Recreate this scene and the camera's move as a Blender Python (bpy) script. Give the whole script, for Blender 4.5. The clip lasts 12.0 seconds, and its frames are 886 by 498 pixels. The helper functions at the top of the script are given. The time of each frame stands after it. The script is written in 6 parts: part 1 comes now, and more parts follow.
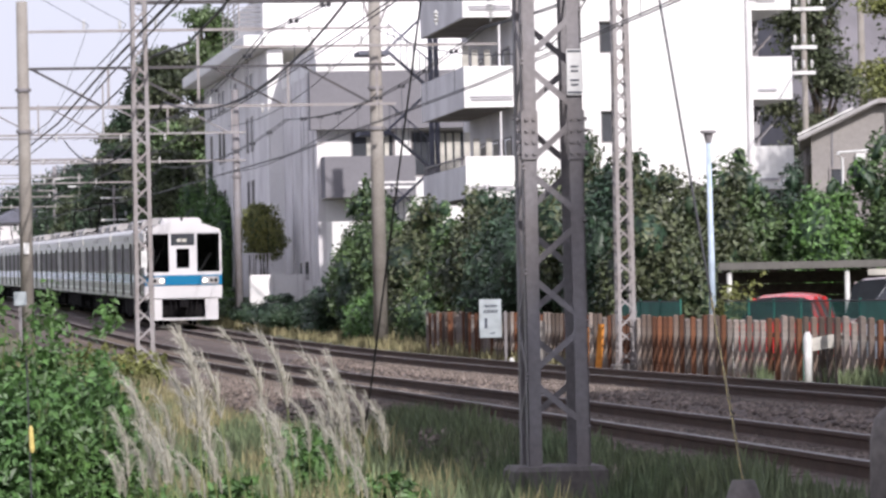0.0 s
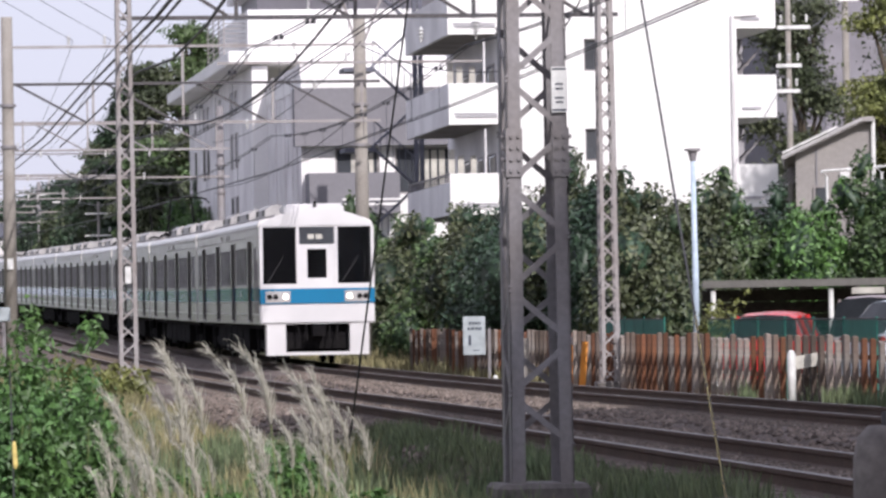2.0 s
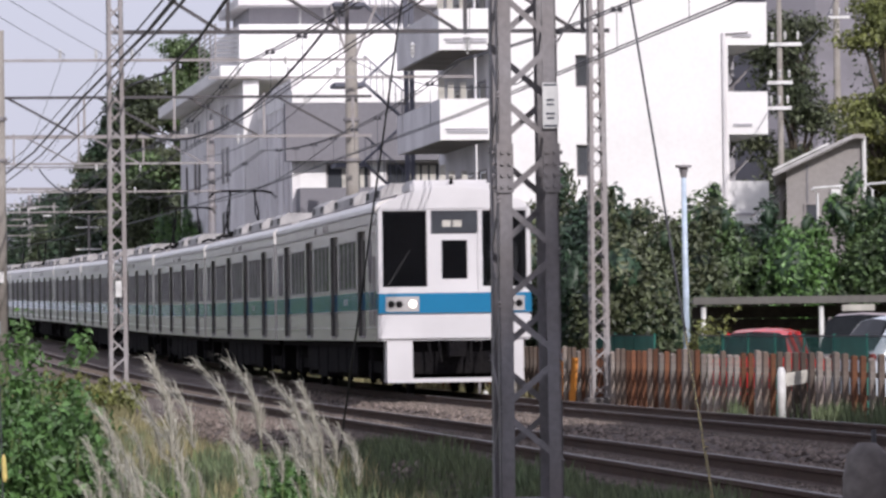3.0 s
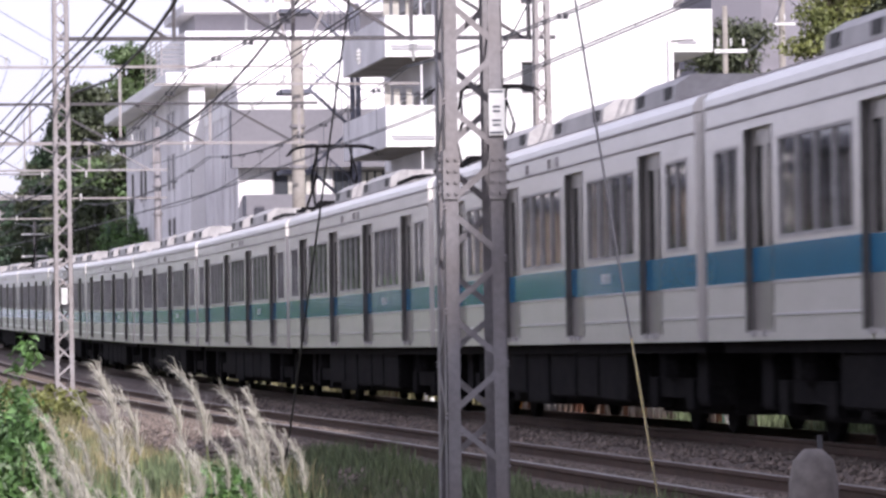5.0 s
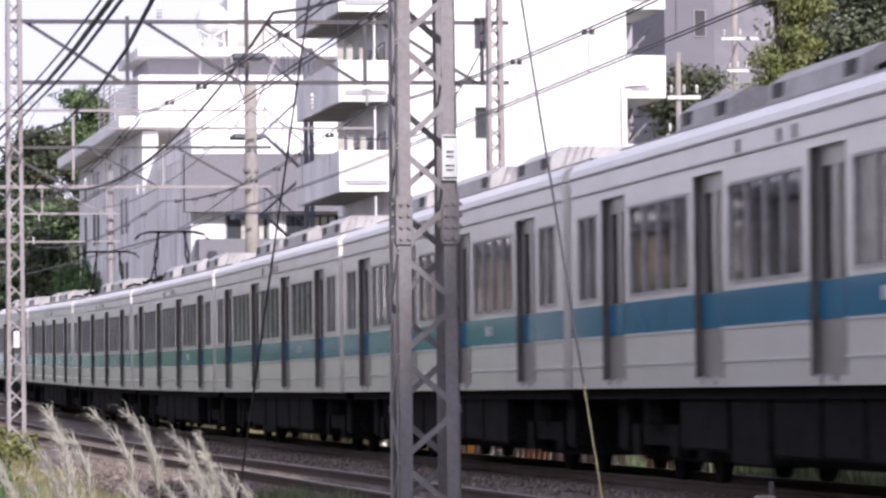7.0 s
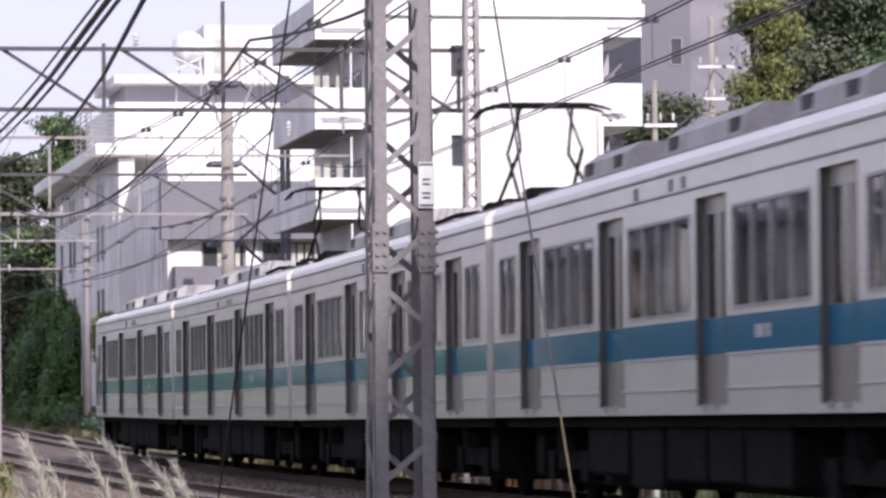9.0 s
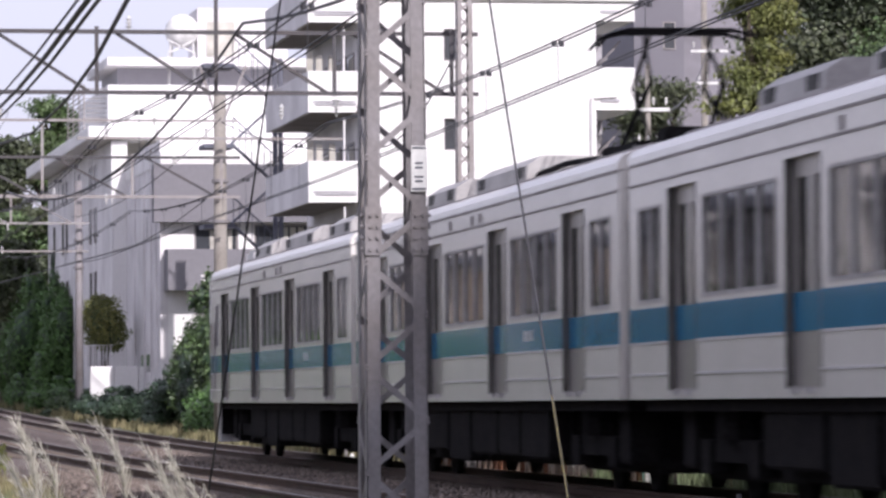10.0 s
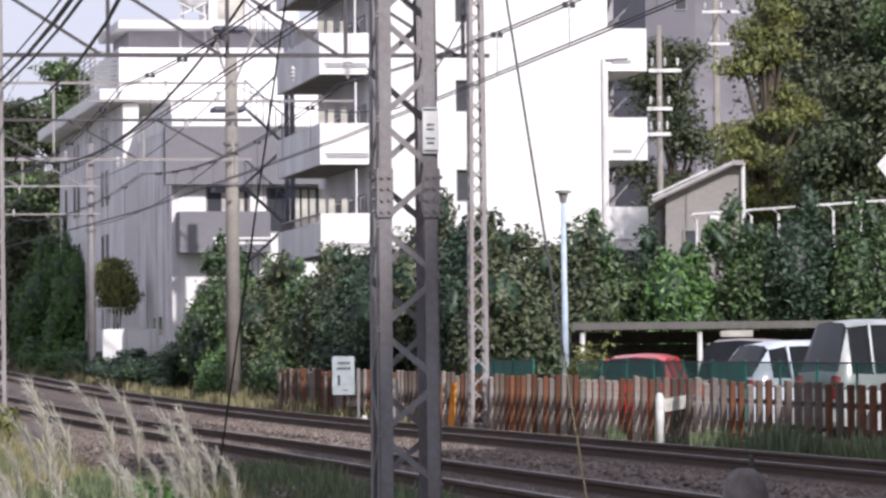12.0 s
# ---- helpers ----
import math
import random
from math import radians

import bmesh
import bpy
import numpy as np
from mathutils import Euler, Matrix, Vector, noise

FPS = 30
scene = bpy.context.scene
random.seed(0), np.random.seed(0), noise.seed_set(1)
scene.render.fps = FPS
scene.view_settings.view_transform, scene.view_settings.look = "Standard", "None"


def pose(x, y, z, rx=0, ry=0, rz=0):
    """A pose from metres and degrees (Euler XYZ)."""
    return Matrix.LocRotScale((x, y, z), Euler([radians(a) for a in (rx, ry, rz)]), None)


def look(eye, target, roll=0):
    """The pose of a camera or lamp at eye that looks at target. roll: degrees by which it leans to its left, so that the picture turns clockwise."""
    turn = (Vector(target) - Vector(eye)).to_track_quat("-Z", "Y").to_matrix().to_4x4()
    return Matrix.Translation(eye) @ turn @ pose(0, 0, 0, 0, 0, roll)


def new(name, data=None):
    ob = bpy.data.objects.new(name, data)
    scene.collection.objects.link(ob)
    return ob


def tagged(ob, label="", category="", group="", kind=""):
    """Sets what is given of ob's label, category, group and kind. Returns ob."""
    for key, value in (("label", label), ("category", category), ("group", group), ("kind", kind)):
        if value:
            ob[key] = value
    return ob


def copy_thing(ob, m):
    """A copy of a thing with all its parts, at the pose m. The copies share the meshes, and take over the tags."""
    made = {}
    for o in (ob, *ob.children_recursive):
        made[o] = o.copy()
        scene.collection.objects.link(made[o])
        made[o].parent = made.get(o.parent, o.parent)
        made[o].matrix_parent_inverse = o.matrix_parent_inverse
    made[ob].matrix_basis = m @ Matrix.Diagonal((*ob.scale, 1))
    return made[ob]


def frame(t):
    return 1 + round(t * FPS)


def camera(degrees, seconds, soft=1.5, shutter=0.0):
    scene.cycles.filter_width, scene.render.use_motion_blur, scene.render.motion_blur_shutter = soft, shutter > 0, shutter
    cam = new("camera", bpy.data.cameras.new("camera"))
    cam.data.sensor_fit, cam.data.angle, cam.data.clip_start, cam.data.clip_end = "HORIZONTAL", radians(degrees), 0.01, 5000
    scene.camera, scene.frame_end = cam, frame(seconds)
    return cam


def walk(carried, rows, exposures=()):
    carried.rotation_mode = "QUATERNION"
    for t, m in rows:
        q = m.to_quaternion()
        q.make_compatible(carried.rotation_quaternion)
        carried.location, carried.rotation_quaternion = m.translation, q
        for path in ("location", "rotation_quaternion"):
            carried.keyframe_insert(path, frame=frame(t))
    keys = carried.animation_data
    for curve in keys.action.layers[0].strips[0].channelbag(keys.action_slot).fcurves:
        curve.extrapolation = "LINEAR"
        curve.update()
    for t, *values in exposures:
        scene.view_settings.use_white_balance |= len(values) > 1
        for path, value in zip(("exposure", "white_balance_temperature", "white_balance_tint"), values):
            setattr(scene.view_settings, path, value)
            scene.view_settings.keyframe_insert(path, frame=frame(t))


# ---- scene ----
cam = camera(11.78, 12.0, soft=2.7, shutter=0.28)
EYE = (0.0, 0.0, 0.985)
# seconds, pitch above level, roll, yaw: a hand-held tele lens that only turns
TURNS = [
    (0.0, 0.825, 1.222, 1.959),
    (0.5, 0.881, 1.304, 1.869),
    (1.0, 0.996, 1.198, 1.864),
    (1.5, 1.055, 1.058, 1.742),
    (2.0, 1.048, 1.022, 1.744),
    (2.5, 1.306, 0.745, 1.656),
    (3.0, 1.251, 0.762, 1.613),
    (5.0, 1.331, 0.816, 0.897),
    (5.5, 1.183, 0.715, 0.679),
    (6.0, 1.427, 0.534, 0.816),
    (6.5, 1.749, 0.429, 0.355),
    (8.5, 2.155, 0.842, 0.338),
    (9.0, 2.291, 0.533, -0.057),
    (9.5, 2.165, 0.515, -0.340),
    (10.0, 2.071, 0.373, -0.163),
    (10.5, 2.222, 0.255, -0.061),
    (11.0, 2.081, -0.010, -0.007),
    (11.5, 1.739, 0.306, -0.223),
    (12.0, 1.561, 0.550, -0.000),
]
walk(cam, [(t, pose(*EYE, 90 + p, r, y)) for t, p, r, y in TURNS],
     exposures=[(0, 0.25, 6200, 15), (1.5, 0.2, 6180, 15), (2.5, 0.04, 6150, 16), (3.1, -0.12, 6150, 16), (4.8, 0.5, 6120, 21), (6.7, 0.48, 6120, 21), (9.5, 0.26, 6120, 20), (12, 0.14, 6150, 15)])

# ---- light ----
SUN_FROM = Vector((0.42, -1.0, 0.72)).normalized()
world = bpy.data.worlds.new("sky")
scene.world = world
world.use_nodes = True
wn = world.node_tree
sky = wn.nodes.new("ShaderNodeTexSky")
sky.sky_type, sky.sun_disc = "NISHITA", False
sky.sun_elevation = math.asin(SUN_FROM.z)
sky.sun_rotation = math.atan2(SUN_FROM.x, SUN_FROM.y)
sky.air_density, sky.dust_density, sky.ozone_density = 1.0, 3.0, 1.0
# bright summer haze lies over the blue
haze = wn.nodes.new("ShaderNodeMix")
haze.data_type = "RGBA"
haze.inputs[0].default_value = 0.85
haze.inputs[7].default_value = (6.3, 6.3, 7.1, 1)
wn.links.new(sky.outputs[0], haze.inputs[6])
wn.links.new(haze.outputs[2], wn.nodes["Background"].inputs[0])
wn.nodes["Background"].inputs[1].default_value = 0.12
sun_data = bpy.data.lights.new("sun", "SUN")
sun_data.energy, sun_data.angle, sun_data.color = 4.0, radians(0.6), (1.0, 0.94, 0.86)
sun = new("sun", sun_data)
sun.matrix_world = look(SUN_FROM * 200, (0, 0, 0))


# ---- materials ----
def material(name, colour, rough=0.6, metal=0.0, vary=0.15, scale=3.0, grain=40.0, bump=0.0, second=None, island=0.0, obj_random=0.0, spec=0.5):
    """A procedural surface: base colour broken up at two scales, with fine relief."""
    m = bpy.data.materials.new(name)
    m.use_nodes = True
    nt = m.node_tree
    b = nt.nodes["Principled BSDF"]
    b.inputs["Roughness"].default_value, b.inputs["Metallic"].default_value = rough, metal
    b.inputs["Specular IOR Level"].default_value = spec
    co = nt.nodes.new("ShaderNodeTexCoord")
    n1, n2 = nt.nodes.new("ShaderNodeTexNoise"), nt.nodes.new("ShaderNodeTexNoise")
    n1.inputs["Scale"].default_value, n1.inputs["Detail"].default_value = scale, 5
    n2.inputs["Scale"].default_value, n2.inputs["Detail"].default_value = grain, 3
    for n in (n1, n2):
        nt.links.new(co.outputs["Object"], n.inputs["Vector"])
    mix = nt.nodes.new("ShaderNodeMix")
    mix.data_type = "RGBA"
    c2 = second or tuple(c * 0.6 for c in colour)
    mix.inputs[6].default_value, mix.inputs[7].default_value = (*colour, 1), (*c2, 1)
    ramp = nt.nodes.new("ShaderNodeMapRange")
    ramp.inputs[1].default_value, ramp.inputs[2].default_value = 0.35, 0.75
    nt.links.new(n1.outputs[0], ramp.inputs[0])
    nt.links.new(ramp.outputs[0], mix.inputs[0])
    hsv = nt.nodes.new("ShaderNodeHueSaturation")
    nt.links.new(mix.outputs[2], hsv.inputs["Color"])
    val = nt.nodes.new("ShaderNodeMapRange")
    val.inputs[3].default_value, val.inputs[4].default_value = 1 - vary, 1 + vary
    val.inputs[1].default_value, val.inputs[2].default_value = 0.3, 0.7
    nt.links.new(n2.outputs[0], val.inputs[0])
    last = val.outputs[0]
    if island or obj_random:
        g = nt.nodes.new("ShaderNodeNewGeometry") if island else nt.nodes.new("ShaderNodeObjectInfo")
        mr = nt.nodes.new("ShaderNodeMapRange")
        k = island or obj_random
        mr.inputs[3].default_value, mr.inputs[4].default_value = 1 - k, 1 + k
        nt.links.new(g.outputs["Random Per Island" if island else "Random"], mr.inputs[0])
        mu = nt.nodes.new("ShaderNodeMath")
        mu.operation = "MULTIPLY"
        nt.links.new(last, mu.inputs[0])
        nt.links.new(mr.outputs[0], mu.inputs[1])
        last = mu.outputs[0]
    nt.links.new(last, hsv.inputs["Value"])
    nt.links.new(hsv.outputs[0], b.inputs["Base Color"])
    if bump:
        bp = nt.nodes.new("ShaderNodeBump")
        bp.inputs["Strength"].default_value, bp.inputs["Distance"].default_value = bump, 0.02
        nt.links.new(n2.outputs[0], bp.inputs["Height"])
        nt.links.new(bp.outputs[0], b.inputs["Normal"])
    return m


def glow(name, colour, strength):
    m = material(name, colour)
    b = m.node_tree.nodes["Principled BSDF"]
    b.inputs["Emission Color"].default_value = (*colour, 1)
    b.inputs["Emission Strength"].default_value = strength
    return m


def glass_material(name, colour, clear=0.6, rough=0.04):
    """Tinted window glass: clear for the most part, with a real gloss."""
    m = bpy.data.materials.new(name)
    m.use_nodes = True
    nt = m.node_tree
    nt.nodes.remove(nt.nodes["Principled BSDF"])
    tr, gl, mx, fr = (nt.nodes.new(k) for k in ("ShaderNodeBsdfTransparent", "ShaderNodeBsdfGlossy", "ShaderNodeMixShader", "ShaderNodeFresnel"))
    tr.inputs[0].default_value = (*(c * clear for c in colour), 1)
    gl.inputs["Roughness"].default_value = rough
    fr.inputs[0].default_value = 1.5
    nt.links.new(fr.outputs[0], mx.inputs[0])
    nt.links.new(tr.outputs[0], mx.inputs[1])
    nt.links.new(gl.outputs[0], mx.inputs[2])
    nt.links.new(mx.outputs[0], nt.nodes["Material Output"].inputs[0])
    return m


M = {
    "ballast": material("ballast", (0.13, 0.10, 0.088), 0.95, vary=0.5, scale=0.8, grain=14, bump=0.9, second=(0.075, 0.058, 0.05)),
    "stone": material("stone", (0.17, 0.14, 0.12), 0.95, vary=0.3, scale=5, grain=30, bump=0.4, island=0.5, second=(0.11, 0.085, 0.072)),
    "soil": material("soil", (0.13, 0.115, 0.07), 0.95, vary=0.4, scale=0.25, grain=6, bump=0.6, second=(0.07, 0.09, 0.035)),
    "rail": material("rail", (0.085, 0.05, 0.036), 0.7, metal=0.2, vary=0.25, scale=2, grain=30, bump=0.2),
    "rail_top": material("rail_top", (0.20, 0.18, 0.17), 0.5, metal=0.5, vary=0.2),
    "sleeper": material("sleeper", (0.16, 0.13, 0.11), 0.9, vary=0.3, scale=4, bump=0.3),
    "steel_grey": material("steel_grey", (0.235, 0.225, 0.24), 0.55, vary=0.12, scale=1.5, grain=25, bump=0.1, second=(0.17, 0.15, 0.145)),
    "steel_dark": material("steel_dark", (0.05, 0.048, 0.056), 0.6, vary=0.15, scale=1.5, grain=25, second=(0.065, 0.055, 0.055)),
    "steel_pale": material("steel_pale", (0.30, 0.285, 0.29), 0.5, vary=0.12, scale=1.5, grain=25, bump=0.1, second=(0.21, 0.18, 0.17)),
    "concrete": material("concrete", (0.29, 0.27, 0.245), 0.85, vary=0.12, scale=1.2, grain=20, bump=0.2, second=(0.19, 0.17, 0.15)),
    "concrete_dark": material("concrete_dark", (0.15, 0.135, 0.13), 0.9, vary=0.2, scale=2, grain=20, bump=0.3),
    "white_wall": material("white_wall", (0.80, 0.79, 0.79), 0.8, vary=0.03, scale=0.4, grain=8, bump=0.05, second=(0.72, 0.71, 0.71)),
    "grey_wall": material("grey_wall", (0.40, 0.39, 0.42), 0.8, vary=0.05, scale=0.5, grain=8, bump=0.05, second=(0.34, 0.33, 0.36)),
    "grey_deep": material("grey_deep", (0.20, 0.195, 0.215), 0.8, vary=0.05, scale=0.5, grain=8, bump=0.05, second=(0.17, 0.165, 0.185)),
    # pale render; on white buildings also the duller tone of their shaded sides
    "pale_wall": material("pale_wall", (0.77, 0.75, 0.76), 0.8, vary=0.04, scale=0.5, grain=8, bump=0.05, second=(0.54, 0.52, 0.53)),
    "body": material("body", (0.76, 0.735, 0.705), 0.22, metal=0.1, vary=0.04, scale=0.7, grain=12, second=(0.69, 0.665, 0.635)),
    # body steel made darker: the door recess's shade is in the colour
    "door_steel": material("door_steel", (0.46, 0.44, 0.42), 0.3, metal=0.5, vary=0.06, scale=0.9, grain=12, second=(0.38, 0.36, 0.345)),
    "front_white": material("front_white", (0.64, 0.63, 0.645), 0.3, vary=0.03, scale=1, second=(0.56, 0.55, 0.565)),
    "blue": material("blue", (0.020, 0.17, 0.33), 0.10, vary=0.05, scale=0.8, second=(0.018, 0.15, 0.29), spec=0.4),
    "roof_grey": material("roof_grey", (0.36, 0.34, 0.34), 0.7, vary=0.15, scale=1.5, grain=15, bump=0.1, second=(0.22, 0.20, 0.20)),
    "unit": material("unit", (0.42, 0.41, 0.41), 0.6, vary=0.12, scale=2, grain=15, second=(0.28, 0.27, 0.27)),
    "rubber": material("rubber", (0.035, 0.035, 0.037), 0.8, vary=0.3),
    # near-black: the shade beneath the cars is put into this colour
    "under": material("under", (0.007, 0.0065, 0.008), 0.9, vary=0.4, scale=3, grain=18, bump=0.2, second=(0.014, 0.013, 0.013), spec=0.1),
    "seat": material("seat", (0.25, 0.09, 0.05), 0.9, vary=0.2),
    "interior": material("interior", (0.68, 0.64, 0.58), 0.7, vary=0.05),
    "dark": material("dark", (0.02, 0.02, 0.022), 0.6),
    "green_mesh": material("green_mesh", (0.025, 0.17, 0.13), 0.7, vary=0.1, scale=2, grain=30),
    "orange": material("orange", (0.75, 0.28, 0.03), 0.6, vary=0.1),
    "sign": material("sign", (0.42, 0.47, 0.50), 0.5, vary=0.04),
    "ink": material("ink", (0.05, 0.06, 0.09), 0.6),
    "wood": material("wood", (0.125, 0.10, 0.086), 0.9, vary=0.25, scale=2.5, grain=20, bump=0.4, second=(0.085, 0.05, 0.032), obj_random=0.55),
    "wood_rust": material("wood_rust", (0.135, 0.056, 0.028), 0.9, vary=0.25, scale=2.5, grain=20, bump=0.4, second=(0.09, 0.035, 0.018), obj_random=0.4),
    "wood_pale": material("wood_pale", (0.21, 0.19, 0.175), 0.9, vary=0.25, scale=2.5, grain=20, bump=0.4, second=(0.20, 0.14, 0.11), obj_random=0.4),
    "lamp_blue": material("lamp_blue", (0.50, 0.60, 0.72), 0.4, vary=0.06),
    "leaf_olive": material("leaf_olive", (0.072, 0.084, 0.040), 0.5, vary=0.3, scale=0.35, grain=3, island=0.6, second=(0.042, 0.066, 0.030)),
    "yellow": material("yellow", (0.74, 0.60, 0.20), 0.6, vary=0.1),
    "wire": material("wire", (0.05, 0.05, 0.06), 0.6, vary=0.1),
    "porcelain": material("porcelain", (0.75, 0.75, 0.74), 0.3, vary=0.05),
    "leaf": material("leaf", (0.058, 0.102, 0.036), 0.5, vary=0.3, scale=0.35, grain=3, island=0.6, second=(0.072, 0.108, 0.036)),
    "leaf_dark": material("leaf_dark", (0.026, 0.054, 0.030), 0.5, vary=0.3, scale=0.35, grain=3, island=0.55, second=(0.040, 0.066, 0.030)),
    "leaf_bright": material("leaf_bright", (0.082, 0.165, 0.044), 0.5, vary=0.2, scale=0.5, grain=3, island=0.45, second=(0.065, 0.14, 0.032)),
    "leaf_yellow": material("leaf_yellow", (0.16, 0.165, 0.045), 0.55, vary=0.2, scale=0.5, grain=3, island=0.4, second=(0.09, 0.12, 0.035)),
    "leaf_weed": material("leaf_weed", (0.065, 0.14, 0.042), 0.5, vary=0.2, scale=1.5, grain=9, island=0.5, second=(0.085, 0.16, 0.04)),
    "grass_green": material("grass_green", (0.10, 0.14, 0.068), 0.7, vary=0.2, scale=0.6, grain=5, island=0.5, second=(0.12, 0.14, 0.07)),
    "grass_dry": material("grass_dry", (0.25, 0.22, 0.12), 0.8, vary=0.2, scale=0.6, grain=5, island=0.45, second=(0.16, 0.16, 0.075)),
    "bark": material("bark", (0.10, 0.08, 0.06), 0.95, vary=0.3, bump=0.5),
    "plume": material("plume", (0.42, 0.41, 0.355), 0.9, vary=0.1, island=0.25, second=(0.38, 0.355, 0.29)),
    "straw": material("straw", (0.20, 0.22, 0.09), 0.8, vary=0.15, island=0.4, second=(0.09, 0.15, 0.045)),
    "tile_blue": material("tile_blue", (0.13, 0.135, 0.175), 0.7, vary=0.08),
    "slate": material("slate", (0.15, 0.145, 0.17), 0.7, vary=0.08, scale=0.6, second=(0.13, 0.125, 0.15)),
    "slate_pale": material("slate_pale", (0.24, 0.23, 0.265), 0.7, vary=0.08, scale=0.6),
    "brown_wall": material("brown_wall", (0.34, 0.27, 0.22), 0.8, vary=0.06, scale=0.5, second=(0.28, 0.22, 0.18)),
    "red_paint": material("red_paint", (0.55, 0.03, 0.03), 0.25, vary=0.05),
    "silver": material("silver", (0.55, 0.56, 0.58), 0.3, metal=0.4, vary=0.04),
    "pink_silver": material("pink_silver", (0.50, 0.40, 0.40), 0.3, metal=0.3, vary=0.04),
    "pearl": material("pearl", (0.62, 0.68, 0.76), 0.22, vary=0.03),
    "van_grey": material("van_grey", (0.50, 0.53, 0.52), 0.3, metal=0.25, vary=0.04),
    "tail_lamp": material("tail_lamp", (0.45, 0.03, 0.025), 0.25, vary=0.1),
    "fascia": material("fascia", (0.13, 0.125, 0.115), 0.8, vary=0.1, scale=1.2, grain=12, second=(0.10, 0.095, 0.09)),
    "car_glass": material("car_glass", (0.012, 0.014, 0.016), 0.15, vary=0.2, spec=0.25),
    # dark tone for the shaded edges of the door recesses
    "door_seal": material("door_seal", (0.10, 0.095, 0.09), 0.7, vary=0.2),
    # olive leaves greyed down: distance haze is mixed into the colour
    "leaf_tree": material("leaf_tree", (0.078, 0.090, 0.044), 0.5, vary=0.3, scale=0.4, grain=3, island=0.6, second=(0.040, 0.058, 0.032)),
    "old_board": material("old_board", (0.060, 0.050, 0.045), 0.9, vary=0.3, scale=1.5, grain=14, bump=0.3, second=(0.035, 0.028, 0.026)),
    "house_wall": material("house_wall", (0.30, 0.28, 0.27), 0.85, vary=0.08, scale=0.8, grain=9, bump=0.1, second=(0.23, 0.215, 0.21)),
    "head_lamp": glow("head_lamp", (1.0, 0.90, 0.78), 3.0),
    "window_dark": material("window_dark", (0.06, 0.065, 0.075), 0.1, vary=0.2, scale=0.8),
    "curtain": material("curtain", (0.55, 0.53, 0.48), 0.9, vary=0.1, scale=2),
}
M["glass"] = glass_material("glass", (0.94, 0.95, 0.96), 0.99)
M["green_net"] = material("green_net", (0.02, 0.20, 0.15), 0.8, vary=0.1, scale=2)
M["green_net"].node_tree.nodes["Principled BSDF"].inputs["Alpha"].default_value = 0.34
M["glass_dark"] = glass_material("glass_dark", (0.46, 0.47, 0.49), 0.8)


# ---- mesh helpers ----
def box(bm, x0, x1, y0, y1, z0, z1, m=None):
    """An axis-aligned box, or one turned by the matrix m."""
    vs = [bm.verts.new((x, y, z)) for x in (x0, x1) for y in (y0, y1) for z in (z0, z1)]
    if m is not None:
        for v in vs:
            v.co = m @ v.co
    for f in ((0, 1, 3, 2), (4, 6, 7, 5), (0, 4, 5, 1), (2, 3, 7, 6), (0, 2, 6, 4), (1, 5, 7, 3)):
        bm.faces.new([vs[i] for i in f])
    return vs


def bar(bm, a, b, w, d=None, sides=4):
    """A bar from a to b: square of width w, or w x d, or round with more sides."""
    a, b = Vector(a), Vector(b)
    axis = b - a
    q = axis.to_track_quat("Z", "Y").to_matrix().to_4x4()
    m = Matrix.Translation(a) @ q
    if sides == 4:
        d = d or w
        box(bm, -w / 2, w / 2, -d / 2, d / 2, 0, axis.length, m)
        return
    tube(bm, [(a, w / 2), (b, w / 2)], sides)


def flat_bar(bm, a, b, w, d, n):
    """A flat bar from a to b, w wide across and d thick along the normal n."""
    a, b, n = Vector(a), Vector(b), Vector(n).normalized()
    s = (b - a).normalized().cross(n) * (w / 2)
    t = n * (d / 2)
    vs = [bm.verts.new(p + i * s + j * t) for p in (a, b) for i, j in ((-1, -1), (1, -1), (1, 1), (-1, 1))]
    for f in ((0, 1, 2, 3), (4, 7, 6, 5), (0, 4, 5, 1), (1, 5, 6, 2), (2, 6, 7, 3), (3, 7, 4, 0)):
        bm.faces.new([vs[i] for i in f])


def tube(bm, rings, sides=8, caps=True):
    """A tube through rings of (centre, radius)."""
    loops = []
    pts = [Vector(c) for c, r in rings]
    for i, (c, r) in enumerate(rings):
        t = (pts[min(i + 1, len(pts) - 1)] - pts[max(i - 1, 0)]).normalized()
        u = t.orthogonal().normalized() if abs(t.z) < 0.95 else Vector((1, 0, 0))
        u = (u - t * u.dot(t)).normalized()
        v = t.cross(u)
        loops.append([bm.verts.new(pts[i] + (u * math.cos(k * math.tau / sides) + v * math.sin(k * math.tau / sides)) * r) for k in range(sides)])
    for a, b in zip(loops, loops[1:]):
        for k in range(sides):
            bm.faces.new((a[k], a[(k + 1) % sides], b[(k + 1) % sides], b[k]))
    if caps:
        bm.faces.new(loops[0][::-1])
        bm.faces.new(loops[-1])


def prism(bm, outline, y0, y1):
    """The outline (x, z) swept from y0 to y1."""
    a = [bm.verts.new((x, y0, z)) for x, z in outline]
    b = [bm.verts.new((x, y1, z)) for x, z in outline]
    n = len(outline)
    for i in range(n):
        bm.faces.new((a[i], a[(i + 1) % n], b[(i + 1) % n], b[i]))
    bm.faces.new(a[::-1])
    bm.faces.new(b)


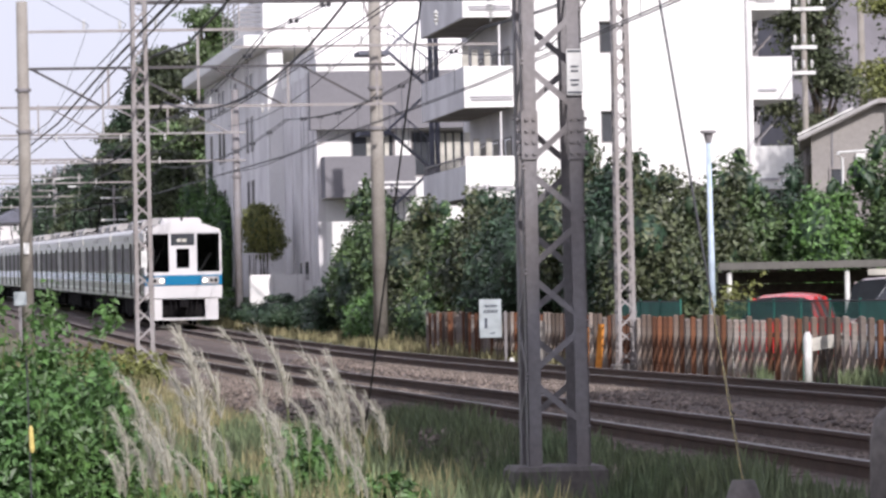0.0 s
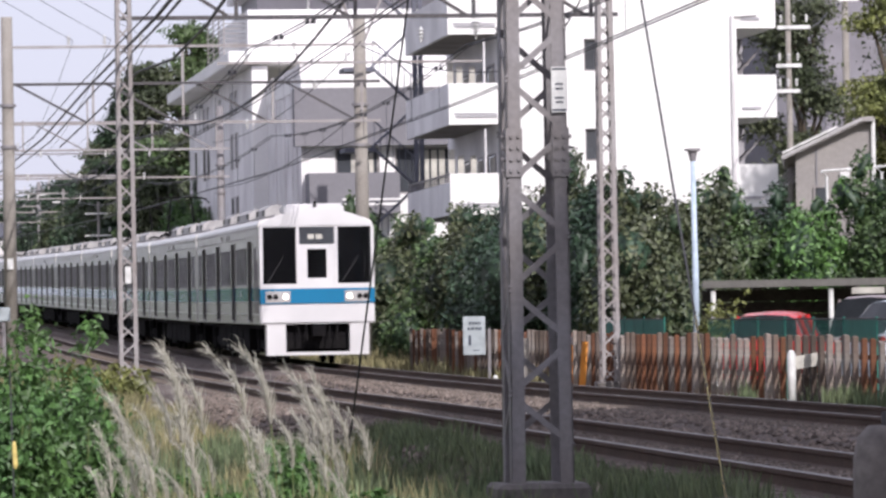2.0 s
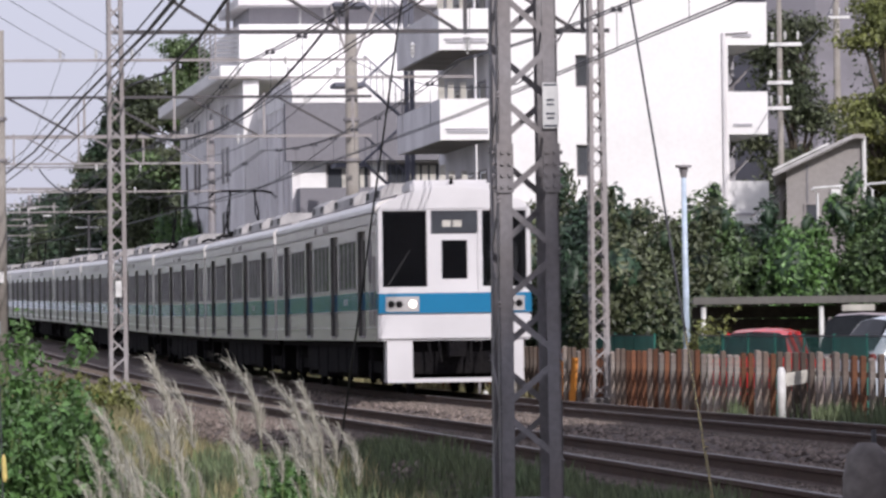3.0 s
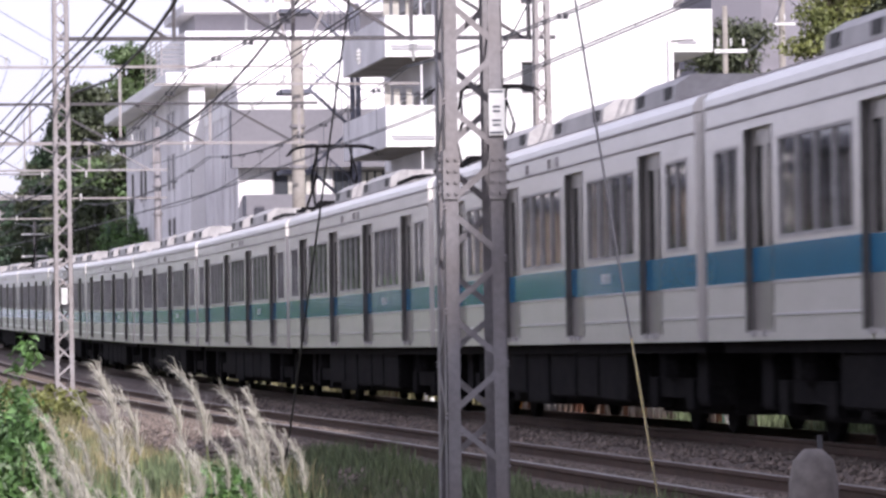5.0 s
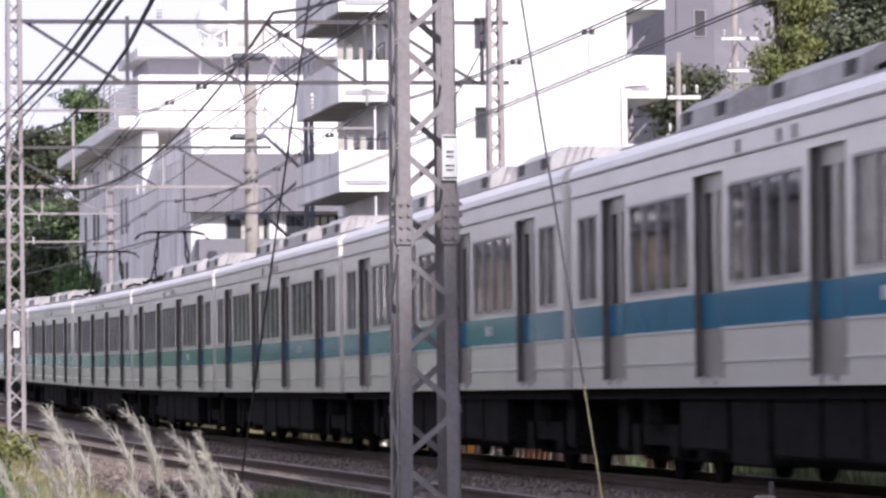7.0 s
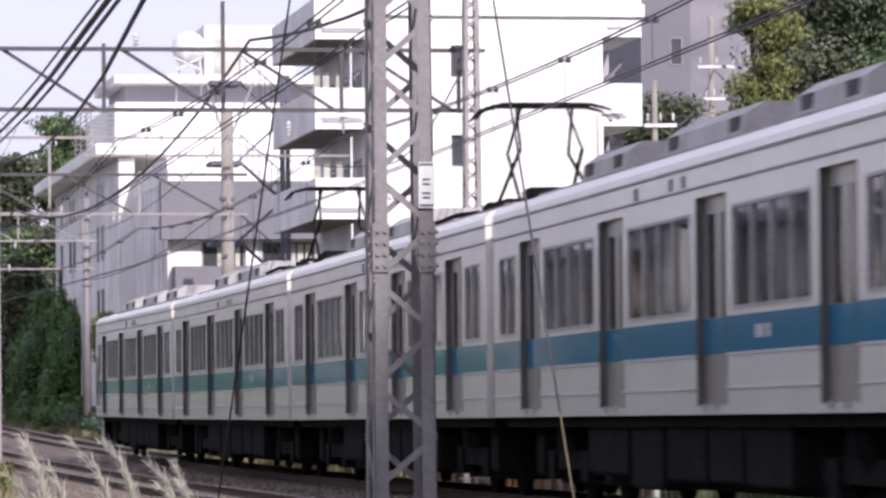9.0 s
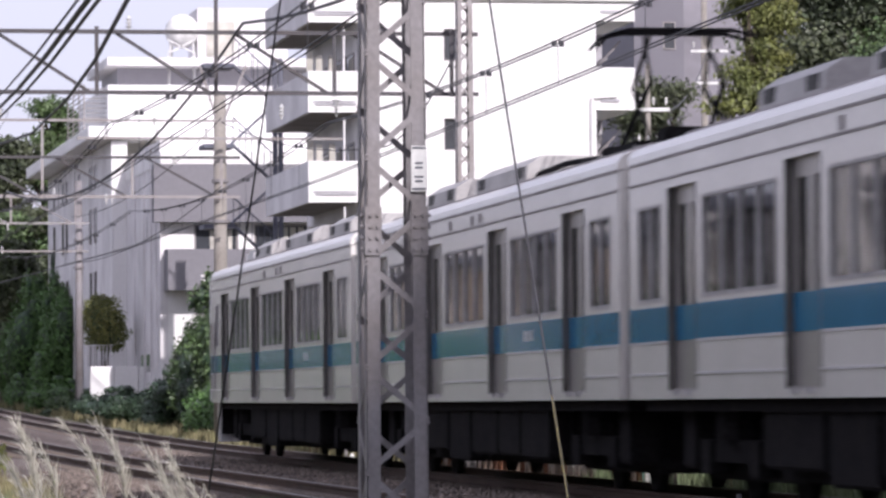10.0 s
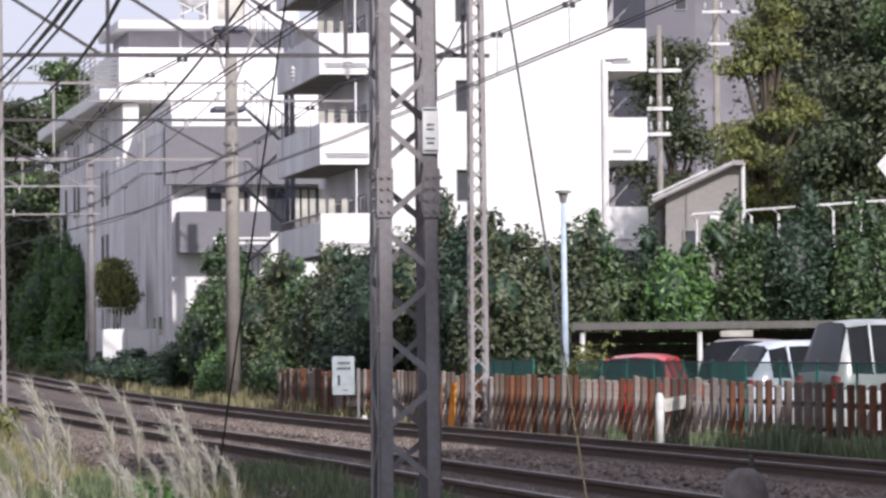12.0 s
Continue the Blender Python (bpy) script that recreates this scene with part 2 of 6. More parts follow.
def grid_wall(bm, axis, a0, a1, z0, z1, t0, t1, holes):
    """One connected wall panel with rectangular holes (a, b, za, zb); axis 0: along x, thick in y; axis 1: along y, thick in x."""
    A = sorted({a0, a1, *(v for h in holes for v in h[:2])})
    Z = sorted({z0, z1, *(v for h in holes for v in h[2:])})
    solid = {}
    for i in range(len(A) - 1):
        for j in range(len(Z) - 1):
            ca, cz = (A[i] + A[i + 1]) / 2, (Z[j] + Z[j + 1]) / 2
            solid[i, j] = not any(h[0] < ca < h[1] and h[2] < cz < h[3] for h in holes)
    made = {}

    def vert(i, j, k):
        if (i, j, k) not in made:
            t = (t0, t1)[k]
            made[i, j, k] = bm.verts.new((A[i], t, Z[j]) if axis == 0 else (t, A[i], Z[j]))
        return made[i, j, k]

    for (i, j), full in solid.items():
        if not full:
            continue
        for k in (0, 1):
            bm.faces.new([vert(i, j, k), vert(i + 1, j, k), vert(i + 1, j + 1, k), vert(i, j + 1, k)])
        for di, dj, e in ((-1, 0, ((i, j), (i, j + 1))), (1, 0, ((i + 1, j), (i + 1, j + 1))), (0, -1, ((i, j), (i + 1, j))), (0, 1, ((i, j + 1), (i + 1, j + 1)))):
            if not solid.get((i + di, j + dj), False):
                (p, q), (r, w) = e
                bm.faces.new([vert(p, q, 0), vert(r, w, 0), vert(r, w, 1), vert(p, q, 1)])


def mesh_of(bm, name, mat, smooth=False):
    bmesh.ops.recalc_face_normals(bm, faces=bm.faces)
    me = bpy.data.meshes.new(name)
    bm.to_mesh(me)
    bm.free()
    for m in (mat if isinstance(mat, (list, tuple)) else [mat]):
        me.materials.append(M[m])
    if smooth:
        for p in me.polygons:
            p.use_smooth = True
    return me


def part(name, bm, mat, parent=None, label="", smooth=False):
    ob = new(name, mesh_of(bm, name, mat, smooth))
    ob.parent = parent
    if label:
        ob["label"] = label
    return ob


def boxpart(name, dims, mat, parent, label="", bevel=0.0):
    bm = bmesh.new()
    box(bm, *dims)
    if bevel:
        bmesh.ops.bevel(bm, geom=bm.edges[:], offset=bevel, segments=2, affect="EDGES")
    return part(name, bm, mat, parent, label)


def thing(name, x, y, z, label, category, rz=0.0, group="", kind=""):
    ob = new(name)
    ob.matrix_basis = pose(x, y, z, 0, 0, rz)
    return tagged(ob, label, category, group, kind)


# ---- the railway's line: X and height along Y ----
FAR, NEAR = 10.28, 6.28


def line_x(y, base):
    return base - 0.1485 * y - (0.00007 * y * y if y > 0 else 0)


def line_z(y):
    k = min(max(0.0, y - 65), 95)
    return 0.00007 * k * k + 0.0133 * max(0.0, y - 160)


def line_angle(y):
    return math.degrees(math.atan(0.1485 + 0.00014 * max(0.0, y)))


def on_line(base, y, off=0.0):
    """A point beside the line: off metres to its right."""
    a = radians(line_angle(y))
    return line_x(y, base) + off * math.cos(a), y + off * math.sin(a), line_z(y)


# ---- ground and track ----
def ground_z(x, y):
    u = x + 0.1485 * y + (0.00007 * y * y if y > 0 else 0)
    z = line_z(y) if y < 330 else line_z(330)
    if u < 3.4:
        z -= 0.22 + 0.10 * min(1.0, max(0.0, (3.4 - u) / 2.0))
    elif u > 12.6:
        z -= 0.24
    else:
        z -= 0.42
    if u < 1:
        z -= 0.25 * min(1.0, (1 - u) / 6.0)
    if u > 13.5 and y > 95:
        z += min(1.0, (u - 13.5) / 4.0) * min(1.0, (y - 95) / 25.0) * 0.9
    return z


def build_ground():
    xs = [-900, -500, -250, -140, -90] + [-70 + i * 2.0 for i in range(26)] + [-18.5 + i * 0.5 for i in range(78)] + [21 + i * 3 for i in range(14)] + [75, 120, 200, 400, 900]
    ys = [-400, -200, -100, -50, -20, -8, 0, 6, 12] + [16 + i * 1.2 for i in range(70)] + [101 + i * 4 for i in range(60)] + [360, 420, 520, 700, 1000, 1600, 3000]
    bm = bmesh.new()
    grid = [[bm.verts.new((x, y, ground_z(x, y) + 0.05 * noise.noise((x * 0.7, y * 0.4, 0)))) for x in xs] for y in ys]
    for r0, r1 in zip(grid, grid[1:]):
        for i in range(len(xs) - 1):
            bm.faces.new((r0[i], r0[i + 1], r1[i + 1], r1[i]))
    ob = part("ground", bm, "soil", None, smooth=True)
    tagged(ob, "rough grassy soil beside the railway", "ground", kind="structure")


def line_samples():
    return [-200, -120, -60, -20] + [i * 5 for i in range(0, 66)]


def build_bed(name, base):
    bm = bmesh.new()
    prof = [(-2.35, -0.60), (-1.65, -0.16), (-0.62, -0.13), (0, -0.16), (0.62, -0.13), (1.65, -0.16), (2.35, -0.60)]
    rows = []
    for y in line_samples():
        rows.append([bm.verts.new(Vector(on_line(base, y, o)) + Vector((0, 0, h))) for o, h in prof])
    for a, b in zip(rows, rows[1:]):
        for i in range(len(prof) - 1):
            bm.faces.new((a[i], a[i + 1], b[i + 1], b[i]))
    bed = part(name, bm, "ballast", None)
    tagged(bed, "bed of brown crushed-stone ballast under the rails", "track bed", kind="structure")
    for side in (-0.56, 0.56):
        bm = bmesh.new()
        prof2 = [(-0.07, -0.15), (0.07, -0.15), (0.07, -0.128), (0.014, -0.11), (0.014, -0.045), (0.034, -0.032), (0.034, 0.0), (-0.034, 0.0), (-0.034, -0.032), (-0.014, -0.045), (-0.014, -0.11), (-0.07, -0.128)]
        rows = []
        for y in line_samples():
            rows.append([bm.verts.new(Vector(on_line(base, y, side + o)) + Vector((0, 0, h))) for o, h in prof2])
        n = len(prof2)
        for a, b in zip(rows, rows[1:]):
            for i in range(n):
                f = bm.faces.new((a[i], a[(i + 1) % n], b[(i + 1) % n], b[i]))
                f.material_index = 1 if i == 6 else 0
        part("rail", bm, ["rail", "rail_top"], bed, "rusty steel rail with a bright running surface")
    # sleepers along the stretch that the lens passes
    bm = bmesh.new()
    box(bm, -1.0, 1.0, -0.11, 0.11, -0.24, -0.125)
    me = mesh_of(bm, "sleeper", "sleeper")
    y = 28.0
    while y < 150:
        o = new("sleeper", me)
        o.parent = bed
        x0, y0, z0 = on_line(base, y)
        o.matrix_basis = pose(x0, y0, z0, 0, 0, line_angle(y))
        y += 0.62 if y < 100 else 1.24
    return bed


build_ground()
build_bed("track_far", FAR)
build_bed("track_near", NEAR)


# ---- the train ----
SILL, EAVE = 1.02, 3.43
CAR = 20.7
DOORS = (-7.48, -2.49, 2.49, 7.48)
HALF = 1.43


def side_wall(bm, s, openings, y0, y1):
    """One side of a car, s = -1 or 1, as panels round its openings (y0, y1, z0, z1)."""
    xa, xb = sorted((s * HALF, s * (HALF - 0.11)))
    grid_wall(bm, 1, y0, y1, SILL, EAVE, xa, xb, openings)


def car_openings():
    ops, wins, doors = [], [], []
    for d in DOORS:
        doors.append((d - 0.65, d + 0.65, 1.10, 3.12))
    for a, b in ((-9.6, -8.45), (8.45, 9.6)):
        wins.append((a, b, 2.0, 2.98))
    for a, b in zip(DOORS, DOORS[1:]):
        wins.append((a + 0.95, b - 0.95, 2.0, 2.98))
    return doors, wins


def build_car(cab=0, panto=0):
    """A commuter car 20 m long, sides and roof apart; cab, panto: -1 or 1 for the end that has it."""
    car = thing("train_car", 0, 0, 0, "pale grey commuter train car with a blue stripe", "train car", group="cars of the train")
    L = 10.07
    doors, wins = car_openings()
    if cab:
        wins = [w for w in wins if not (cab * (w[0] + w[1]) > 17)]
        wins.append((min(cab * 8.6, cab * 9.2), max(cab * 8.6, cab * 9.2), 2.1, 2.95))
    y0, y1 = -L, L
    if cab < 0:
        y0 = -9.9
    if cab > 0:
        y1 = 9.9
    for s in (-1, 1):
        bm = bmesh.new()
        side_wall(bm, s, doors + wins, y0, y1)
        body = part("side_wall", bm, "body", car)
        # stripe, standing 4 mm proud, broken at the doors
        bm = bmesh.new()
        ys = [y0] + [v for d in DOORS for v in (d - 0.66, d + 0.66)] + [y1]
        for a, b in zip(ys[::2], ys[1::2]):
            xx = (s * (HALF + 0.005), s * (HALF - 0.002))
            box(bm, min(xx), max(xx), a, b, 1.60, 1.945)
        part("stripe", bm, "blue", body, "glossy blue stripe")
        for z in (3.43, 3.22, 1.59, 1.27):
            bm = bmesh.new()
            xx = (s * (HALF + 0.014), s * (HALF - 0.002))
            for a, b in zip(ys[::2], ys[1::2]) if z < 3 else ((y0, y1),):
                box(bm, min(xx), max(xx), a, b, z - 0.012, z + 0.012)
            part("trim_strip", bm, "roof_grey" if z > 3 else "front_white", body)
        for yy in (-1.35, -0.75, 1.0):
            xx = sorted((s * (HALF + 0.02), s * (HALF - 0.005)))
            boxpart("side_lamp", (xx[0], xx[1], yy, yy + 0.12, 3.25, 3.37), "roof_grey", body)
        for yy in (-4.95, -4.7, -4.52):
            xx = sorted((s * (HALF + 0.008), s * (HALF + 0.003)))
            boxpart("white_mark", (xx[0], xx[1], yy, yy + 0.13, 1.72, 1.84), "front_white", body)
        for a, b, z0, z1 in wins:
            n = 4 if b - a > 2 else 2
            bm = bmesh.new()
            xs = sorted((s * (HALF + 0.008), s * (HALF - 0.06)))
            grid_wall(bm, 1, a, b, z0, z1, xs[0], xs[1], [(a + (b - a) * k / n + 0.028, a + (b - a) * (k + 1) / n - 0.028, z0 + 0.035, z1 - 0.035) for k in range(n)])
            w = part("window", bm, "unit", car, "pale grey framed window")
            xs = sorted((s * (HALF - 0.02), s * (HALF - 0.035)))
            for k in range(n):
                g = boxpart("pane", (xs[0], xs[1], a + (b - a) * k / n + 0.029, a + (b - a) * (k + 1) / n - 0.029, z0 + 0.036, z1 - 0.036), "glass", w)
                g.visible_shadow = False
        for a, b, z0, z1 in doors:
            mid = (a + b) / 2
            xs = sorted((s * (HALF - 0.075), s * (HALF - 0.105)))
            d = None
            for ya, yb in ((a + 0.01, mid - 0.006), (mid + 0.006, b - 0.01)):
                bm = bmesh.new()
                grid_wall(bm, 1, ya, yb, z0, z1, xs[0], xs[1], [(ya + 0.11, yb - 0.11, 1.95, 2.95)])
                d = part("door_leaf", bm, "door_steel", car, "recessed sliding door leaf, its colour darkened by the recess's shade")
                g = boxpart("door_glass", (xs[0] + 0.01, xs[1] - 0.01, ya + 0.115, yb - 0.115, 1.955, 2.945), "glass", d)
                g.visible_shadow = False
            bm = bmesh.new()
            x2 = sorted((s * (HALF - 0.077), s * (HALF - 0.068)))
            box(bm, x2[0], x2[1], a + 0.01, b - 0.01, 1.60, 1.945)
            part("stripe", bm, "blue", d)
            # dark strips down both jambs paint in the recess's shade
            xj = sorted((s * (HALF + 0.006), s * (HALF - 0.068)))
            for ya, yb in ((a + 0.001, a + 0.022), (b - 0.022, b - 0.001)):
                boxpart("door_seal", (xj[0], xj[1], ya, yb, z0 + 0.002, z1 - 0.002), "door_seal", d)
            x3 = sorted((s * (HALF + 0.04), s * (HALF - 0.02)))
            for yy in (mid - 0.35, mid + 0.2):
                boxpart("door_step", (x3[0], x3[1], yy, yy + 0.14, 1.06, 1.12), "unit", d)
    # roof with rounded shoulders
    bm = bmesh.new()
    arc = [(HALF + 0.012, 3.445), (HALF + 0.005, 3.52), (1.38, 3.60), (1.22, 3.66), (0.9, 3.705), (0.45, 3.73), (0, 3.74)]
    outer = arc + [(-x, z) for x, z in arc[-2::-1]]
    inner = [(-1.35, 3.445), (-1.1, 3.40), (1.1, 3.40), (1.35, 3.445)]
    prism(bm, outer + inner, y0, y1)
    part("roof", bm, "body", car, "pale rounded roof")
    bm = bmesh.new()
    box(bm, -0.95, 0.95, y0 + 0.6, y1 - 0.6, 3.70, 3.765)
    part("roof_mat", bm, "roof_grey", car, "dull grey roof covering")
    # ends
    for e in (-1, 1):
        if e == cab:
            continue
        bm = bmesh.new()
        yy = sorted((e * L, e * (L - 0.06)))
        for xa, xb in ((-HALF + 0.07, -0.5), (0.5, HALF - 0.07)):
            box(bm, xa, xb, yy[0], yy[1], SILL, 3.44)
        box(bm, -0.5, 0.5, yy[0], yy[1], 2.95, 3.44)
        part("end_wall", bm, "body", car)
        bm = bmesh.new()
        yy = sorted((e * (L - 0.03), e * 10.34))
        for xa, xb in ((-0.62, -0.5), (0.5, 0.62)):
            box(bm, xa, xb, yy[0], yy[1], 1.0, 3.05)
        box(bm, -0.5, 0.5, yy[0], yy[1], 2.95, 3.05)
        part("gangway", bm, "rubber", car, "black gangway bellows")
    # inside
    boxpart("floor", (-1.35, 1.35, y0 + 0.1, y1 - 0.1, 1.03, 1.12), "interior", car)
    for s in (-1, 1):
        for a, b in zip(DOORS, DOORS[1:]):
            bm = bmesh.new()
            xs = sorted((s * 1.33, s * 0.85))
            box(bm, xs[0], xs[1], a + 0.8, b - 0.8, 1.4, 1.56)
            xs = sorted((s * 1.34, s * 1.2))
            box(bm, xs[0], xs[1], a + 0.8, b - 0.8, 1.56, 2.05)
            part("bench_seat", bm, "seat", car)
        for d in DOORS:
            bm = bmesh.new()
            for yy in (d - 0.78, d + 0.78):
                bar(bm, (s * 0.95, yy, 1.12), (s * 0.95, yy, 3.4), 0.035, sides=6)
                box(bm, *sorted((s * 1.33, s * 0.9)), yy - 0.02, yy + 0.02, 1.12, 2.4)
            part("partition", bm, "interior", car)
    # roof gear: long air-conditioner covers with dark grilles
    for yy in ((-6.6, -4.0), (-1.9, 1.9), (4.0, 6.6)) if not panto else ((-1.9, 1.9), tuple(sorted((-3.6 * panto, -6.2 * panto)))):
        bm = bmesh.new()
        prism(bm, [(-0.95, 3.76), (0.95, 3.76), (0.93, 3.95), (0.75, 4.07), (-0.75, 4.07), (-0.93, 3.95)], *yy)
        ac = part("air_conditioner", bm, "unit", car, "grey roof air conditioner")
        for gy in (yy[0] + 0.25, yy[1] - 0.65):
            for xs in ((-0.955, -0.93), (0.93, 0.955)):
                boxpart("grille", (xs[0], xs[1], gy, gy + 0.4, 3.80, 3.94), "dark", ac)
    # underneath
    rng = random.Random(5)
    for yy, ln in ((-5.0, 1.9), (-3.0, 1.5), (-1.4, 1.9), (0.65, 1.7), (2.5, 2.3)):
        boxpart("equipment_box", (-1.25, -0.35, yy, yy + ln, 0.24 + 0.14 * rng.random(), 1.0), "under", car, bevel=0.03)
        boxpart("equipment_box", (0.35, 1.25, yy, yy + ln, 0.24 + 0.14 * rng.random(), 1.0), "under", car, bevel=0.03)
    # plain dark blocks added so that no bright ground shows between the gear
    boxpart("gap_filler", (-1.0, 1.0, -5.1, 5.1, 0.26, 0.95), "under", car)
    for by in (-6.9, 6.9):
        boxpart("bogie_filler", (-0.85, 0.85, by - 2.1, by + 2.1, 0.22, 0.88), "under", car, bevel=0.05)
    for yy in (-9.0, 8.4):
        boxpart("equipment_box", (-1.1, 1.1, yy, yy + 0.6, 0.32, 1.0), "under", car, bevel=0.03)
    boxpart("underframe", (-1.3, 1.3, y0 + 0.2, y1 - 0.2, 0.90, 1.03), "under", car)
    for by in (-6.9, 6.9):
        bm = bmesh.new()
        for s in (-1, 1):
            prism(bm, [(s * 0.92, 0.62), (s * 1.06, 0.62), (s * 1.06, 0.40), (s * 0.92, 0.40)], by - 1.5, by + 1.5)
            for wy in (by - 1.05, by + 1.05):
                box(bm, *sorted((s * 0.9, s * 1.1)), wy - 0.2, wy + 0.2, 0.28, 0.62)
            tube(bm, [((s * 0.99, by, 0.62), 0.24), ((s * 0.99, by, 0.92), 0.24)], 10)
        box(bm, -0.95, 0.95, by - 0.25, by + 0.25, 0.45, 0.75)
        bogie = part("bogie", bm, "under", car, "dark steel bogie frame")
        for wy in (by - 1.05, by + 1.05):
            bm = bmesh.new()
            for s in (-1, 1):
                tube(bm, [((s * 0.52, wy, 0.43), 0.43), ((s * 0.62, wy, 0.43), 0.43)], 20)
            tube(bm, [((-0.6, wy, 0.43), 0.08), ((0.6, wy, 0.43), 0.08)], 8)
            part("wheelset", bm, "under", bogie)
    if panto:
        build_pantograph(car, 6.45 * panto)
    if cab:
        build_cab(car, cab)
    return car


def build_pantograph(car, py):
    """A raised diamond pantograph: base frame, four jointed arms, two collector bars, feet."""
    bm = bmesh.new()
    for yy in (py - 0.9, py + 0.9):
        box(bm, -0.7, 0.7, yy - 0.04, yy + 0.04, 3.84, 3.92)
    for s in (-1, 1):
        box(bm, s * 0.66 - 0.03, s * 0.66 + 0.03, py - 0.86, py + 0.86, 3.85, 3.91)
    base = part("pantograph", bm, "under", car, "dark raised pantograph")
    for s in (-1, 1):
        for e in (-1, 1):
            bm = bmesh.new()
            bar(bm, (s * 0.5, py + e * 0.9, 3.9), (s * 0.42, py - e * 0.5, 4.6), 0.055, sides=6)
            part("lower_arm", bm, "under", base)
            bm = bmesh.new()
            bar(bm, (s * 0.42, py - e * 0.5, 4.6), (s * 0.35, py + e * 0.2, 5.2), 0.045, sides=6)
            part("upper_arm", bm, "under", base)
            bm = bmesh.new()
            tube(bm, [((s * 0.66, py + e * 0.9, 3.76), 0.07), ((s * 0.66, py + e * 0.9, 3.86), 0.05)], 8)
            part("insulator", bm, "unit", base)
    for yy in (py - 0.25, py + 0.25):
        bm = bmesh.new()
        tube(bm, [((-0.98, yy, 5.02), 0.02), ((-0.85, yy, 5.16), 0.022), ((-0.6, yy, 5.22), 0.027), ((0.6, yy, 5.22), 0.027), ((0.85, yy, 5.16), 0.022), ((0.98, yy, 5.02), 0.02)], 6)
        part("collector_bar", bm, "under", base)
    # cables, arrester and switch boxes on the roof beside it
    for yy, ln, h in ((py + 1.3, 0.5, 0.22), (py - 1.9, 0.6, 0.25)):
        boxpart("roof_switch", (-0.55, 0.35, yy, yy + ln, 3.762, 3.77 + h), "under", car, bevel=0.04)
    bm = bmesh.new()
    tube(bm, [((-0.75, py * 0.86, 3.82), 0.035), ((-0.8, py * 0.6, 3.86), 0.035), ((-0.8, py * 0.3, 3.83), 0.035)], 6)
    part("roof_cable", bm, "under", car)


def build_cab(car, e):
    """The driver's end: a white mask round three dark panes, blue band, lamps and a skirt."""
    yf = 10.25

    def fbox(bm, xa, xb, za, zb, d0, d1):
        ys = sorted((e * (yf - d0), e * (yf - d1)))
        box(bm, xa, xb, ys[0], ys[1], za, zb)

    # mask: posts, sills and header round the three openings
    ys = sorted((e * yf, e * (yf - 0.30)))
    bm = bmesh.new()
    grid_wall(bm, 0, -HALF, HALF, 1.90, 3.44, ys[0], ys[1], [(-1.35, -0.52, 2.02, 3.43), (-0.44, 0.44, 1.95, 3.43), (0.52, 1.35, 2.02, 3.43)])
    mask = part("front_mask", bm, "front_white", car, "white driver's front")
    bm = bmesh.new()
    fbox(bm, -HALF, HALF, 1.02, 1.53, 0.0, 0.30)
    bmesh.ops.bevel(bm, geom=bm.edges[:], offset=0.04, segments=2, affect="EDGES")
    part("lower_panel", bm, "front_white", mask)
    bm = bmesh.new()
    arc = [(HALF, 3.44), (1.405, 3.50), (1.27, 3.60), (0.98, 3.73), (0.5, 3.87), (0, 3.92)]
    ys = sorted((e * yf, e * (yf - 0.35)))
    prism(bm, arc + [(-x, z) for x, z in arc[-2::-1]], *ys)
    bmesh.ops.bevel(bm, geom=bm.edges[:], offset=0.025, segments=2, affect="EDGES")
    part("brow", bm, "front_white", mask, "white rounded roof front")
    bm = bmesh.new()
    fbox(bm, -HALF - 0.003, HALF + 0.003, 1.53, 1.90, -0.004, 0.30)
    part("front_band", bm, "blue", mask, "glossy blue band")
    for xa, xb, za in ((-1.35, -0.52, 2.02), (0.52, 1.35, 2.02)):
        bm = bmesh.new()
        fbox(bm, xa, xb, za, 3.44, 0.05, 0.07)
        g = part("windscreen", bm, "glass_dark", mask, "dark windscreen pane")
        bm = bmesh.new()
        bar(bm, (xa + 0.1, e * (yf - 0.02), 2.05), ((xa + xb) / 2 + 0.1, e * (yf - 0.02), 2.7), 0.02)
        part("wiper", bm, "rubber", g)
    # middle door with its own window and the destination box above it
    bm = bmesh.new()
    for xa, xb, za, zb in ((-0.44, -0.24, 1.95, 3.0), (0.24, 0.44, 1.95, 3.0), (-0.24, 0.24, 1.95, 2.16), (-0.24, 0.24, 2.88, 3.0)):
        fbox(bm, xa, xb, za, zb, 0.03, 0.10)
    d = part("front_door", bm, "front_white", mask, "white gangway door")
    bm = bmesh.new()
    fbox(bm, -0.24, 0.24, 2.16, 2.88, 0.06, 0.08)
    part("door_glass", bm, "glass_dark", d)
    bm = bmesh.new()
    fbox(bm, -0.44, 0.44, 3.02, 3.44, 0.04, 0.08)
    db = part("destination_box", bm, "window_dark", mask, "dark destination display")
    bm = bmesh.new()
    for xa in (-0.22, -0.02):
        fbox(bm, xa, xa + 0.16, 3.13, 3.25, 0.035, 0.04)
    part("lettering", bm, "curtain", db)
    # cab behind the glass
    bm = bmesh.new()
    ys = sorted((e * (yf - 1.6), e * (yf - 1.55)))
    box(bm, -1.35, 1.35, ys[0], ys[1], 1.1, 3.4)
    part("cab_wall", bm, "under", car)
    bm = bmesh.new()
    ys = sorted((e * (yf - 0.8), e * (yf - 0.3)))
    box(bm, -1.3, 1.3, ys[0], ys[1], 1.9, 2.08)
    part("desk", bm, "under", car)
